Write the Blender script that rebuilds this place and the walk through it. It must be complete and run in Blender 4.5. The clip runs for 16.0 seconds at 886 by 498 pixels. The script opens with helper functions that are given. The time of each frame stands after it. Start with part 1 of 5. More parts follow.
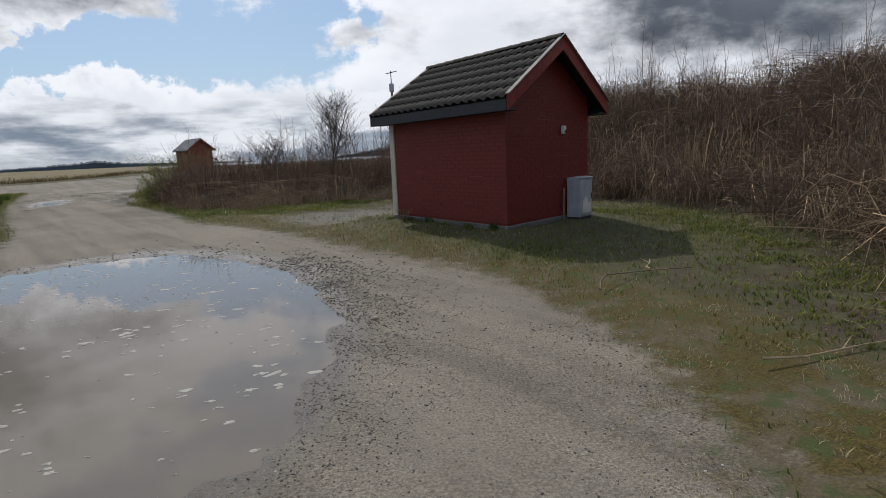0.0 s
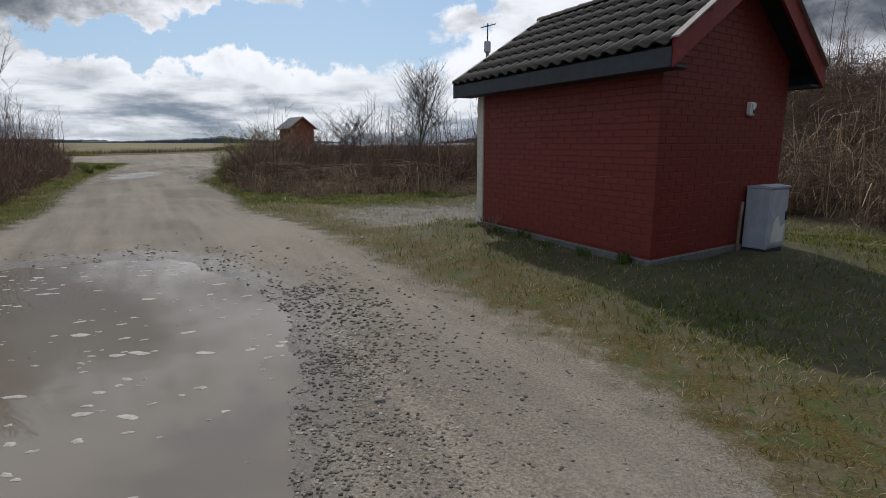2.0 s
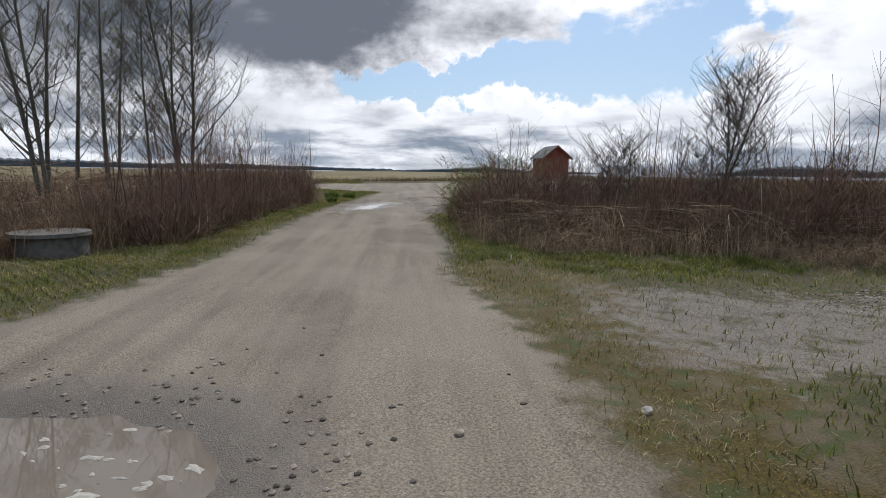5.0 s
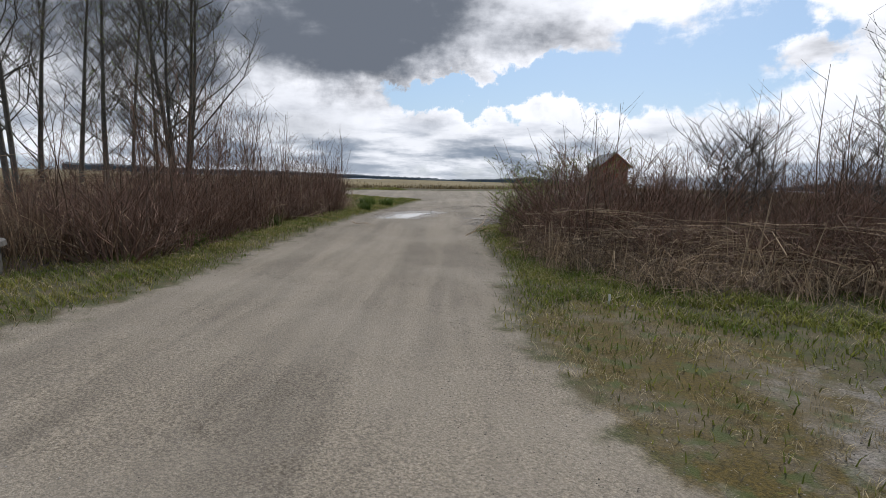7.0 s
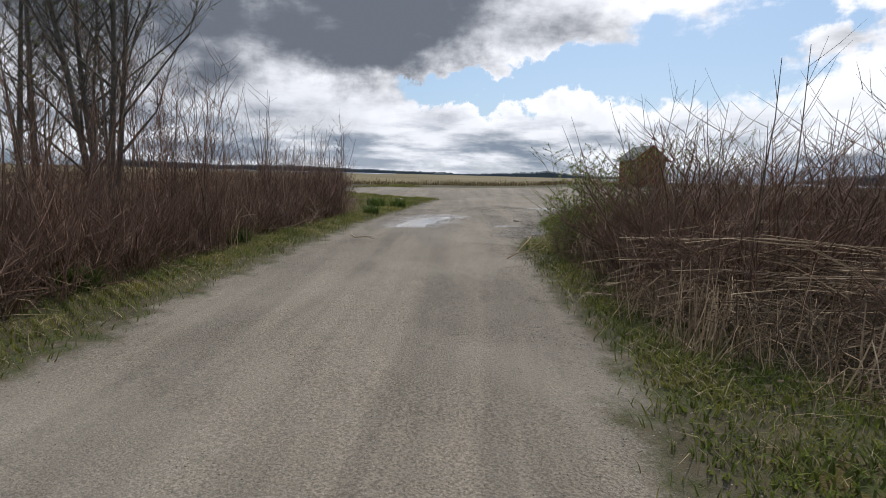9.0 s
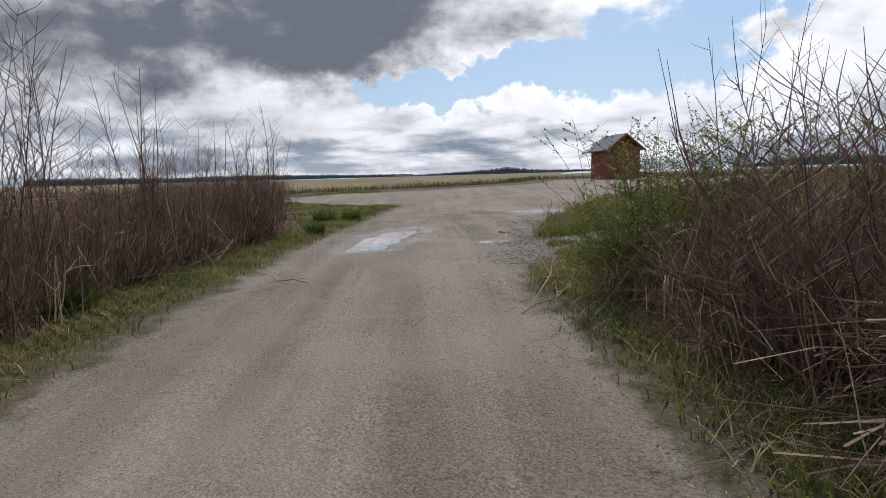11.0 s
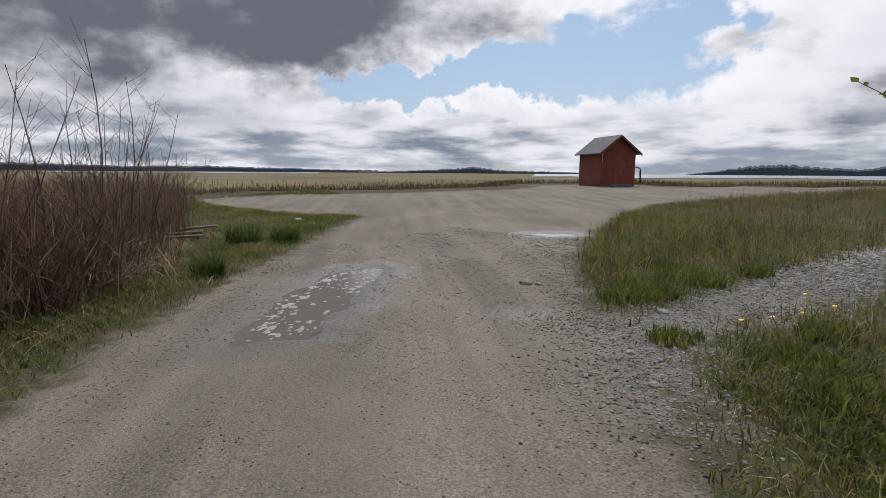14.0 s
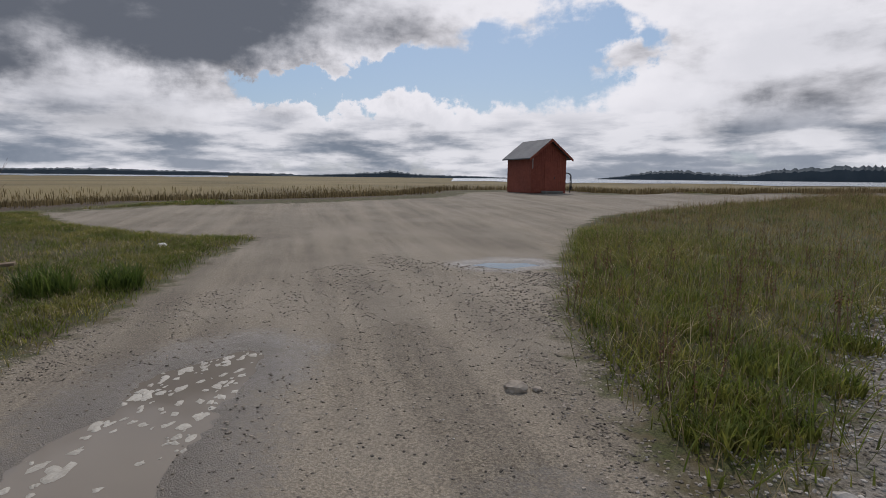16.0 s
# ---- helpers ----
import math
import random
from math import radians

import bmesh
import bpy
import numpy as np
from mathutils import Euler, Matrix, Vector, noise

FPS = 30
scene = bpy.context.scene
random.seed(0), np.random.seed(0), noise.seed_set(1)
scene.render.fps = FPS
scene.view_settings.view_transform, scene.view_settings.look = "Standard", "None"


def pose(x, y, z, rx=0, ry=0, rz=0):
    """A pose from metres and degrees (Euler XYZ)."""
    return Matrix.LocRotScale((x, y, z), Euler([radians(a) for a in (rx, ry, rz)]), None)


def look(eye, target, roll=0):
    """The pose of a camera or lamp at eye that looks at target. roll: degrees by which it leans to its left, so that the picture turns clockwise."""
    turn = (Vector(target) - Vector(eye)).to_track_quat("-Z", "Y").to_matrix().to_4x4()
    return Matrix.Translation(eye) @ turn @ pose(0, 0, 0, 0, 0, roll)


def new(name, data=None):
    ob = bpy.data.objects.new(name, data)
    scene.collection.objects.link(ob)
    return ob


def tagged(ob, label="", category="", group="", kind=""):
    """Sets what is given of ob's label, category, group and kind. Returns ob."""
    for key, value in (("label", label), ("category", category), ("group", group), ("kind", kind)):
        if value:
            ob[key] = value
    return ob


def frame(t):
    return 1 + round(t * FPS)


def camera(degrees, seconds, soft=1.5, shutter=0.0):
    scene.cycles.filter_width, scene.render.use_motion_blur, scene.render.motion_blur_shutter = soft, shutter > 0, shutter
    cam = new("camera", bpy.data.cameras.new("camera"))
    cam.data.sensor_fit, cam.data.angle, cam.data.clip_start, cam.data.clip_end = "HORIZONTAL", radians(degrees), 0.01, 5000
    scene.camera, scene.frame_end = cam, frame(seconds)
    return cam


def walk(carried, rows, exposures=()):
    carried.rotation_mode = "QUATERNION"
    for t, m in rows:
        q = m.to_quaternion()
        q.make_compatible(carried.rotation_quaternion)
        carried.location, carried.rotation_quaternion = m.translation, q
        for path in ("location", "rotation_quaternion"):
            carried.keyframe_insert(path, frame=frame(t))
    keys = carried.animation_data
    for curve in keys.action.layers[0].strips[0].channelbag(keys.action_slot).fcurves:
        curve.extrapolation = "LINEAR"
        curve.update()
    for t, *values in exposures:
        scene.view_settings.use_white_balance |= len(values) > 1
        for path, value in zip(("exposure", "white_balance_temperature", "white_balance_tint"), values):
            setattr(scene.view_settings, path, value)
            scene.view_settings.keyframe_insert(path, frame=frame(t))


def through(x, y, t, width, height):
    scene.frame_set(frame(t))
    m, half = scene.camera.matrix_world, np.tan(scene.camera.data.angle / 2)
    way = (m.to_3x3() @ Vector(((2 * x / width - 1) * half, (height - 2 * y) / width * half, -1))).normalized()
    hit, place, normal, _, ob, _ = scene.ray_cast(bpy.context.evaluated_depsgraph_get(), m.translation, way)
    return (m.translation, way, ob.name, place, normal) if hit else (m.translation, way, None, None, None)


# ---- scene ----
cam = camera(77.1, 16.0, soft=0.9)
PATH = [
    (0, (0.684, 0.013, 1.55), (0.507, 1.976, 1.21), -2.5),
    (0.5, (0.601, 0.867, 1.54), (0.344, 2.828, 1.242), -0.1),
    (1, (0.594, 1.681, 1.501), (0.3, 3.634, 1.188), -1.8),
    (1.5, (0.46, 2.523, 1.476), (0.018, 4.445, 1.148), 1.5),
    (2, (0.372, 3.336, 1.482), (-0.147, 5.231, 1.108), 0.1),
    (2.5, (0.123, 4.183, 1.454), (-0.585, 6.022, 1.111), 2.9),
    (3, (-0.159, 4.975, 1.449), (-0.922, 6.785, 1.075), 0.4),
    (3.5, (-0.485, 5.797, 1.439), (-1.376, 7.556, 1.104), 2.3),
    (4, (-0.898, 6.561, 1.451), (-1.891, 8.257, 1.082), -0.3),
    (4.5, (-1.368, 7.317, 1.436), (-2.556, 8.883, 1.069), 0.4),
    (5, (-1.935, 7.908, 1.5), (-3.228, 9.408, 1.225), 0.8),
    (5.2, (-2.192, 8.194, 1.501), (-3.479, 9.709, 1.28), 0.4),
    (7.3, (-4.571, 10.598, 1.294), (-6.01, 11.964, 1.041), 0.8),
    (7.5, (-4.874, 10.86, 1.328), (-6.326, 12.211, 1.071), -0.1),
    (8, (-5.604, 11.406, 1.339), (-7.074, 12.743, 1.11), 1.3),
    (8.5, (-6.284, 12.069, 1.332), (-7.713, 13.44, 1.049), -0.5),
    (9, (-7.025, 12.672, 1.387), (-8.471, 14.028, 1.122), 1.5),
    (9.5, (-7.672, 13.286, 1.394), (-9.075, 14.689, 1.134), -0.4),
    (9.7, (-7.925, 13.53, 1.46), (-9.337, 14.923, 1.207), -0.3),
    (11.8, (-10.848, 16.106, 1.387), (-12.146, 17.600, 1.106), -1.1),
    (12, (-11.123, 16.344, 1.381), (-12.425, 17.835, 1.096), 1.1),
    (12.5, (-11.717, 16.911, 1.438), (-12.982, 18.431, 1.144), 0.3),
    (13, (-12.315, 17.512, 1.463), (-13.589, 19.024, 1.163), 0.7),
    (13.5, (-12.906, 18.093, 1.527), (-14.167, 19.620, 1.248), 0.2),
    (14, (-13.485, 18.792, 1.564), (-14.743, 20.322, 1.293), 0.4),
    (14.5, (-14.031, 19.408, 1.607), (-15.263, 20.964, 1.358), 0.5),
    (15, (-14.559, 20.065, 1.642), (-15.747, 21.656, 1.401), -0.8),
    (15.5, (-15.145, 20.663, 1.686), (-16.283, 22.291, 1.450), 1.9),
    (16, (-15.685, 21.426, 1.676), (-16.707, 23.127, 1.421), 0.6),
]
walk(cam, [(t, look(eye, target, roll)) for t, eye, target, roll in PATH],
     exposures=[(0, -0.24, 6350, 11), (2.5, -0.16, 6350, 11), (5, -0.03, 6350, 12), (9, -0.04, 6380, 12), (12, -0.11, 6420, 13), (14.5, -0.29, 6480, 14), (16, -0.42, 6500, 15)])

# ---- light ----
SUN_EL, SUN_AZ = radians(50), radians(28)          # azimuth from +y towards -x
sun_dir = Vector((-math.sin(SUN_AZ) * math.cos(SUN_EL), math.cos(SUN_AZ) * math.cos(SUN_EL), math.sin(SUN_EL)))
sun = new("sun", bpy.data.lights.new("sun", "SUN"))
sun.data.energy, sun.data.angle, sun.data.color = 3.1, radians(1.2), (1.0, 0.95, 0.87)
sun.matrix_world = look(sun_dir * 50, (0, 0, 0))
scene.view_settings.exposure = 0.0


class Nodes:
    """Short names for building a node tree."""

    def __init__(self, tree):
        self.tree = tree
        tree.nodes.clear()

    def add(self, kind, **sets):
        n = self.tree.nodes.new(kind)
        for key, value in sets.items():
            setattr(n, key, value)
        return n

    def put(self, socket, value):
        if isinstance(value, bpy.types.NodeSocket):
            self.tree.links.new(value, socket)
        elif isinstance(value, (tuple, list)) and socket.type == "RGBA" and len(value) == 3:
            socket.default_value = (*value, 1)
        else:
            socket.default_value = value

    def math(self, op, a, b=0.0, c=0.0, clamp=False):
        n = self.add("ShaderNodeMath", operation=op, use_clamp=clamp)
        for s, v in zip(n.inputs, (a, b, c)):
            self.put(s, v)
        return n.outputs[0]

    def vmath(self, op, a, b=(0, 0, 0)):
        n = self.add("ShaderNodeVectorMath", operation=op)
        self.put(n.inputs[0], a)
        self.put(n.inputs[1], b)
        return n.outputs[0]

    def mix(self, f, a, b, blend="MIX"):
        n = self.add("ShaderNodeMix", data_type="RGBA", blend_type=blend)
        self.put(n.inputs[0], f)
        self.put(n.inputs[6], a)
        self.put(n.inputs[7], b)
        return n.outputs[2]

    def ramp(self, f, lo, hi, a=0.0, b=1.0):
        n = self.add("ShaderNodeMapRange", interpolation_type="SMOOTHSTEP")
        for s, v in zip(n.inputs, (f, lo, hi, a, b)):
            self.put(s, v)
        return n.outputs[0]

    def noise(self, vec, scale, detail=4.0, rough=0.55, distort=0.0):
        n = self.add("ShaderNodeTexNoise")
        self.put(n.inputs["Vector"], vec)
        n.inputs["Scale"].default_value, n.inputs["Detail"].default_value = scale, detail
        n.inputs["Roughness"].default_value, n.inputs["Distortion"].default_value = rough, distort
        return n.outputs[0]

    def voronoi(self, vec, scale, feature="F1", out="Distance"):
        n = self.add("ShaderNodeTexVoronoi", feature=feature)
        self.put(n.inputs["Vector"], vec)
        n.inputs["Scale"].default_value = scale
        return n.outputs[out]

    def attr(self, name):
        return self.add("ShaderNodeAttribute", attribute_name=name).outputs["Fac"]

    def pos(self, kind="Object"):
        return self.add("ShaderNodeTexCoord").outputs[kind]


# ---- sky: blue between lit cumulus and grey cloud bases ----
world = bpy.data.worlds.new("sky")
scene.world = world
world.use_nodes = True
w = Nodes(world.node_tree)
way = w.pos("Generated")
sep = w.add("ShaderNodeSeparateXYZ")
w.put(sep.inputs[0], way)
dx, dy, dz = sep.outputs
sky = w.add("ShaderNodeTexSky", sky_type="NISHITA", sun_disc=False, sun_elevation=SUN_EL, sun_rotation=-SUN_AZ, air_density=1.0, dust_density=1.4)
blue = w.vmath("SCALE", sky.outputs[0])
blue.node.inputs["Scale"].default_value = 0.11
el = w.math("MULTIPLY", w.math("ARCSINE", dz), 180 / math.pi)
az = w.math("MULTIPLY", w.math("ARCTAN2", w.math("MULTIPLY", dx, -1.0), dy), 180 / math.pi)
squash = w.vmath("MULTIPLY", way, (1.0, 1.0, 2.3))
lit = w.vmath("ADD", squash, tuple(0.07 * c for c in (sun_dir.x * 0.5, sun_dir.y * 0.5, 1.6)))
n_a, n_b = w.noise(squash, 3.4, 8, 0.56, 0.15), w.noise(lit, 3.4, 8, 0.56, 0.15)
n_fine = w.noise(squash, 9.0, 8, 0.55, 0.2)
n_low = w.noise(w.vmath("MULTIPLY", way, (1.0, 1.0, 5.0)), 6.5, 7, 0.55, 0.1)
shift = w.math("MULTIPLY", w.math("SUBTRACT", w.noise(way, 6.0, 8, 0.62), 0.5), 22.0)
shift2 = w.math("MULTIPLY", w.math("SUBTRACT", w.noise(w.vmath("ADD", way, (3.1, 1.7, 0.4)), 11.0, 8, 0.62), 0.5), 12.0)
az_w, el_w = w.math("ADD", az, shift), w.math("ADD", el, shift2)


def blob(a, e, wa, we):
    u = w.math("DIVIDE", w.math("SUBTRACT", az_w, a), wa)
    v = w.math("DIVIDE", w.math("SUBTRACT", el_w, e), we)
    return w.math("EXPONENT", w.math("MULTIPLY", w.math("ADD", w.math("MULTIPLY", u, u), w.math("MULTIPLY", v, v)), -1.0))


def total(rows):
    out = None
    for a, e, wa, we, amount in rows:
        b = w.math("MULTIPLY", blob(a, e, wa, we), amount)
        out = b if out is None else w.math("ADD", out, b)
    return out


cover = total([(70, 13, 24, 8, 0.55), (50, 16.5, 15, 6, 0.6), (5, 9, 14, 7, 0.30), (34, 4.0, 18, 2.4, 0.30), (62, 3.5, 18, 3, 0.25),
               (-26, 13, 14, 8, 0.35), (46, 8.4, 9, 1.9, -0.42), (31, 9.8, 9, 2.4, -0.34), (16, 13.5, 7, 3.0, -0.30)])
grey = total([(72, 12, 24, 7.5, 1.5), (54, 14.5, 14, 5.5, 0.95), (45, 18, 14, 5, 0.8), (36, 3.0, 14, 1.9, 0.65), (62, 3, 18, 2.4, 0.75), (-24, 14, 18, 10, 1.9), (12, 3.0, 14, 2.2, 0.45), (0, 5.0, 10, 2.2, 0.45)])
dens = w.math("ADD", w.math("ADD", w.math("MULTIPLY", n_a, 0.8), w.math("MULTIPLY", n_fine, 0.25)), cover)
cloud = w.ramp(dens, 0.47, 0.60)
thick = w.ramp(dens, 0.60, 0.95)
under = w.math("MULTIPLY", w.math("SUBTRACT", n_b, n_a), 3.2)
shade = w.ramp(w.math("ADD", w.math("ADD", grey, under), w.math("MULTIPLY", w.math("SUBTRACT", n_fine, 0.5), 1.7)), 0.12, 1.85)
tone = w.mix(shade, (1.08, 1.10, 1.14), (0.105, 0.120, 0.147))
tone = w.mix(w.math("MULTIPLY", thick, 0.22), tone, (0.35, 0.40, 0.47))
tone = w.mix(w.ramp(el, 2.5, 8.0, 0.85, 0.0), tone, w.mix(w.ramp(w.math("ADD", n_low, w.math("MULTIPLY", under, 0.12)), 0.38, 0.62), (0.95, 0.98, 1.02), (0.24, 0.30, 0.38)))
col = w.mix(cloud, w.mix(0.45, blue, (0.26, 0.52, 0.82)), tone)
back = w.add("ShaderNodeBackground")
w.put(back.inputs[0], col)
back.inputs[1].default_value = 1.0
w.put(w.add("ShaderNodeOutputWorld").inputs[0], back.outputs[0])


# ---- materials ----
def material(name, rough=0.8, metal=0.0, spec=0.3):
    m = bpy.data.materials.new(name)
    m.use_nodes = True
    k = Nodes(m.node_tree)
    b = k.add("ShaderNodeBsdfPrincipled")
    b.inputs["Roughness"].default_value, b.inputs["Metallic"].default_value = rough, metal
    b.inputs["Specular IOR Level"].default_value = spec
    k.put(k.add("ShaderNodeOutputMaterial").inputs[0], b.outputs[0])
    return m, k, b


def bump(k, b, height, strength=0.4, distance=0.01):
    n = k.add("ShaderNodeBump")
    n.inputs["Strength"].default_value, n.inputs["Distance"].default_value = strength, distance
    k.put(n.inputs["Height"], height)
    k.put(b.inputs["Normal"], n.outputs[0])


def speckled(name, a, c, scale=20.0, rough=0.8, relief=0.3, dist=0.005, spec=0.3, metal=0.0, vary=0.0):
    """Two tones broken up at two scales, with fine relief; vary: spread between objects or islands."""
    m, k, b = material(name, rough, metal, spec)
    p = k.pos("Object")
    f = k.math("ADD", k.math("MULTIPLY", k.noise(p, scale, 5), 0.6), k.math("MULTIPLY", k.noise(p, scale * 0.12, 3), 0.5))
    col = k.mix(k.ramp(f, 0.38, 0.72), a, c)
    if vary:
        r = k.add("ShaderNodeNewGeometry").outputs["Random Per Island"]
        col = k.mix(1.0, col, k.mix(r, (1 - vary,) * 3, (1 + vary * 0.7,) * 3), "MULTIPLY")
    k.put(b.inputs["Base Color"], col)
    bump(k, b, f, relief, dist)
    return m


def thin(name, a, c, scale=8.0, vary=0.4, through=0.45):
    """Blades and leaves: matt, with light coming through them."""
    m, k, b = material(name, 0.75, 0.0, 0.2)
    p = k.pos("Object")
    r = k.add("ShaderNodeNewGeometry").outputs["Random Per Island"]
    col = k.mix(k.ramp(k.noise(p, scale, 4), 0.35, 0.68), a, c)
    col = k.mix(1.0, col, k.mix(r, (1 - vary,) * 3, (1 + vary,) * 3), "MULTIPLY")
    k.put(b.inputs["Base Color"], col)
    tr = k.add("ShaderNodeBsdfTranslucent")
    k.put(tr.inputs[0], col)
    mx = k.add("ShaderNodeMixShader")
    mx.inputs[0].default_value = through
    k.put(mx.inputs[1], b.outputs[0])
    k.put(mx.inputs[2], tr.outputs[0])
    k.put([n for n in m.node_tree.nodes if n.type == "OUTPUT_MATERIAL"][0].inputs[0], mx.outputs[0])
    return m


M_STEM_RED = speckled("red_brown_bark", (0.120, 0.066, 0.043), (0.215, 0.125, 0.085), 30, 0.75, vary=0.5)
M_STEM_PALE = speckled("dead_stalk", (0.28, 0.192, 0.112), (0.45, 0.33, 0.205), 25, 0.8, vary=0.5)
M_STEM_DARK = speckled("bramble_cane", (0.098, 0.062, 0.040), (0.185, 0.122, 0.078), 25, 0.8, vary=0.5)
M_BARK = speckled("grey_bark", (0.055, 0.050, 0.040), (0.125, 0.115, 0.092), 18, 0.85, 0.6, 0.01)
M_TWIG = speckled("grey_twig", (0.062, 0.052, 0.042), (0.12, 0.102, 0.082), 18, 0.85)
M_LEAF = thin("young_leaf", (0.100, 0.145, 0.020), (0.20, 0.235, 0.045), 6, 0.4)
M_GRASS = thin("grass_blade", (0.088, 0.116, 0.018), (0.195, 0.180, 0.046), 1.2, 0.5)
M_STRAW = thin("dry_grass_blade", (0.24, 0.19, 0.105), (0.42, 0.345, 0.21), 1.2, 0.4, 0.3)
M_MEADOW = thin("meadow_blade", (0.078, 0.112, 0.019), (0.250, 0.195, 0.075), 1.1, 0.6)
M_HERB = thin("dry_herb_stalk", (0.15, 0.10, 0.052), (0.29, 0.215, 0.12), 0.8, 0.45, 0.25)
M_REED = thin("reed_blade", (0.105, 0.078, 0.036), (0.19, 0.145, 0.072), 0.6, 0.45, 0.3)
M_REED_DEAD = thin("dead_reed_blade", (0.16, 0.105, 0.064), (0.27, 0.185, 0.12), 0.6, 0.45, 0.3)
M_STONE = speckled("pebble", (0.110, 0.092, 0.073), (0.255, 0.218, 0.176), 9, 0.8, vary=0.65)
M_PALE_STONE = speckled("pale_chalk_stone", (0.17, 0.158, 0.14), (0.34, 0.32, 0.29), 9, 0.85, vary=0.35)
M_MORTAR = speckled("painted_mortar", (0.100, 0.012, 0.008), (0.145, 0.020, 0.013), 40, 0.8)
M_CREAM = speckled("cream_render", (0.42, 0.37, 0.29), (0.55, 0.50, 0.41), 14, 0.85)
M_PLINTH = speckled("grey_plinth", (0.075, 0.072, 0.066), (0.13, 0.125, 0.115), 14, 0.9, 0.5)
M_TILE = speckled("mossy_roof_tile", (0.035, 0.030, 0.026), (0.085, 0.072, 0.056), 22, 0.85, 0.6, 0.006, vary=0.3)
M_FASCIA = speckled("dark_painted_board", (0.018, 0.02, 0.024), (0.032, 0.034, 0.038), 10, 0.6)
M_RED_BOARD = speckled("red_painted_board", (0.14, 0.016, 0.011), (0.20, 0.030, 0.020), 12, 0.65)
M_FLASH = speckled("weathered_metal_edge", (0.19, 0.165, 0.15), (0.27, 0.24, 0.22), 16, 0.75)
M_CABINET = speckled("grey_cabinet_plastic", (0.27, 0.28, 0.32), (0.36, 0.37, 0.40), 6, 0.5)
M_WHITE = speckled("off_white_enamel", (0.50, 0.47, 0.42), (0.62, 0.60, 0.55), 12, 0.5)
M_BLACK = speckled("black_rubber", (0.012, 0.012, 0.012), (0.03, 0.03, 0.03), 12, 0.5)
M_WOOD = speckled("weathered_wood", (0.12, 0.085, 0.055), (0.20, 0.15, 0.10), 16, 0.85)
M_CONCRETE = speckled("old_concrete", (0.075, 0.07, 0.06), (0.14, 0.13, 0.115), 12, 0.9, 0.5)
M_HUT = speckled("red_brown_boards", (0.15, 0.035, 0.02), (0.21, 0.055, 0.032), 7, 0.75)
M_HUT_ROOF = speckled("grey_felt_roof", (0.055, 0.058, 0.065), (0.11, 0.115, 0.125), 9, 0.6)
M_FOAM = speckled("foam", (0.24, 0.222, 0.19), (0.37, 0.348, 0.305), 60, 0.7)
M_YELLOW = speckled("dandelion", (0.75, 0.55, 0.02), (0.85, 0.65, 0.05), 30, 0.7)
# woods tinted blue-grey: the haze of distance is put into their colour
M_HILL = speckled("hazed_far_woods", (0.040, 0.055, 0.068), (0.060, 0.075, 0.085), 0.02, 0.95)

M_BRICK, k, b = material("red_painted_brick", 0.62, 0.0, 0.35)
p = k.pos("Object")
rnd = k.add("ShaderNodeObjectInfo").outputs["Random"]
isl = k.add("ShaderNodeNewGeometry").outputs["Random Per Island"]
tone_b = k.mix(k.noise(p, 7, 5), (0.104, 0.0125, 0.0082), (0.150, 0.021, 0.0128))
tone_b = k.mix(1.0, tone_b, k.mix(k.math("FRACT", k.math("ADD", rnd, isl)), (0.93, 0.93, 0.93), (1.06, 1.05, 1.04)), "MULTIPLY")
k.put(b.inputs["Base Color"], tone_b)
bump(k, b, k.noise(p, 60, 4), 0.35, 0.004)

# ground: gravel road, moss and grass verges, field
M_GROUND, k, b = material("ground", 0.9, 0.0, 0.25)
p = k.pos("Object")
edge = k.math("MULTIPLY", k.math("SUBTRACT", k.noise(p, 2.6, 6, 0.62), 0.5), 1.5)
fine = k.noise(p, 55, 4, 0.65)
mid = k.noise(p, 5.0, 5)
wide = k.noise(p, 0.5, 4)
along = k.add("ShaderNodeMapping", vector_type="TEXTURE")
along.inputs["Rotation"].default_value = (0, 0, radians(45))
along.inputs["Scale"].default_value = (1.0, 16.0, 1.0)
k.put(along.inputs["Vector"], p)
track = k.noise(along.outputs[0], 2.1, 5, 0.6)
grit = k.noise(p, 130, 3, 0.7)
peb = k.voronoi(p, 95)
rnd_p = k.voronoi(p, 95, out="Color")
grav = k.mix(k.ramp(fine, 0.34, 0.68), (0.092, 0.078, 0.059), (0.248, 0.215, 0.169))
grav = k.mix(1.0, grav, k.mix(k.ramp(grit, 0.32, 0.68), (0.76, 0.76, 0.76), (1.22, 1.21, 1.20)), "MULTIPLY")
grav = k.mix(k.ramp(track, 0.36, 0.64), k.mix(1.0, grav, (0.76, 0.75, 0.74), "MULTIPLY"), k.mix(1.0, grav, (1.17, 1.16, 1.14), "MULTIPLY"))
grav = k.mix(k.ramp(mid, 0.35, 0.75, 0.0, 0.3), grav, (0.16, 0.136, 0.112))
grav = k.mix(k.ramp(wide, 0.35, 0.7, 0.0, 0.4), grav, (0.255, 0.224, 0.18))
grav = k.mix(k.math("MULTIPLY", k.ramp(peb, 0.0, 0.40, 1.0, 0.0), k.ramp(k.noise(p, 3.2, 4), 0.40, 0.60, 0.12, 0.65)), grav, k.mix(rnd_p, (0.055, 0.048, 0.042), (0.46, 0.42, 0.37)))
wet = k.ramp(k.math("ADD", k.attr("wet"), k.math("ADD", k.math("MULTIPLY", edge, 0.5), k.math("MULTIPLY", k.math("SUBTRACT", k.noise(p, 22, 5, 0.7), 0.5), 1.1))), 0.45, 1.0)
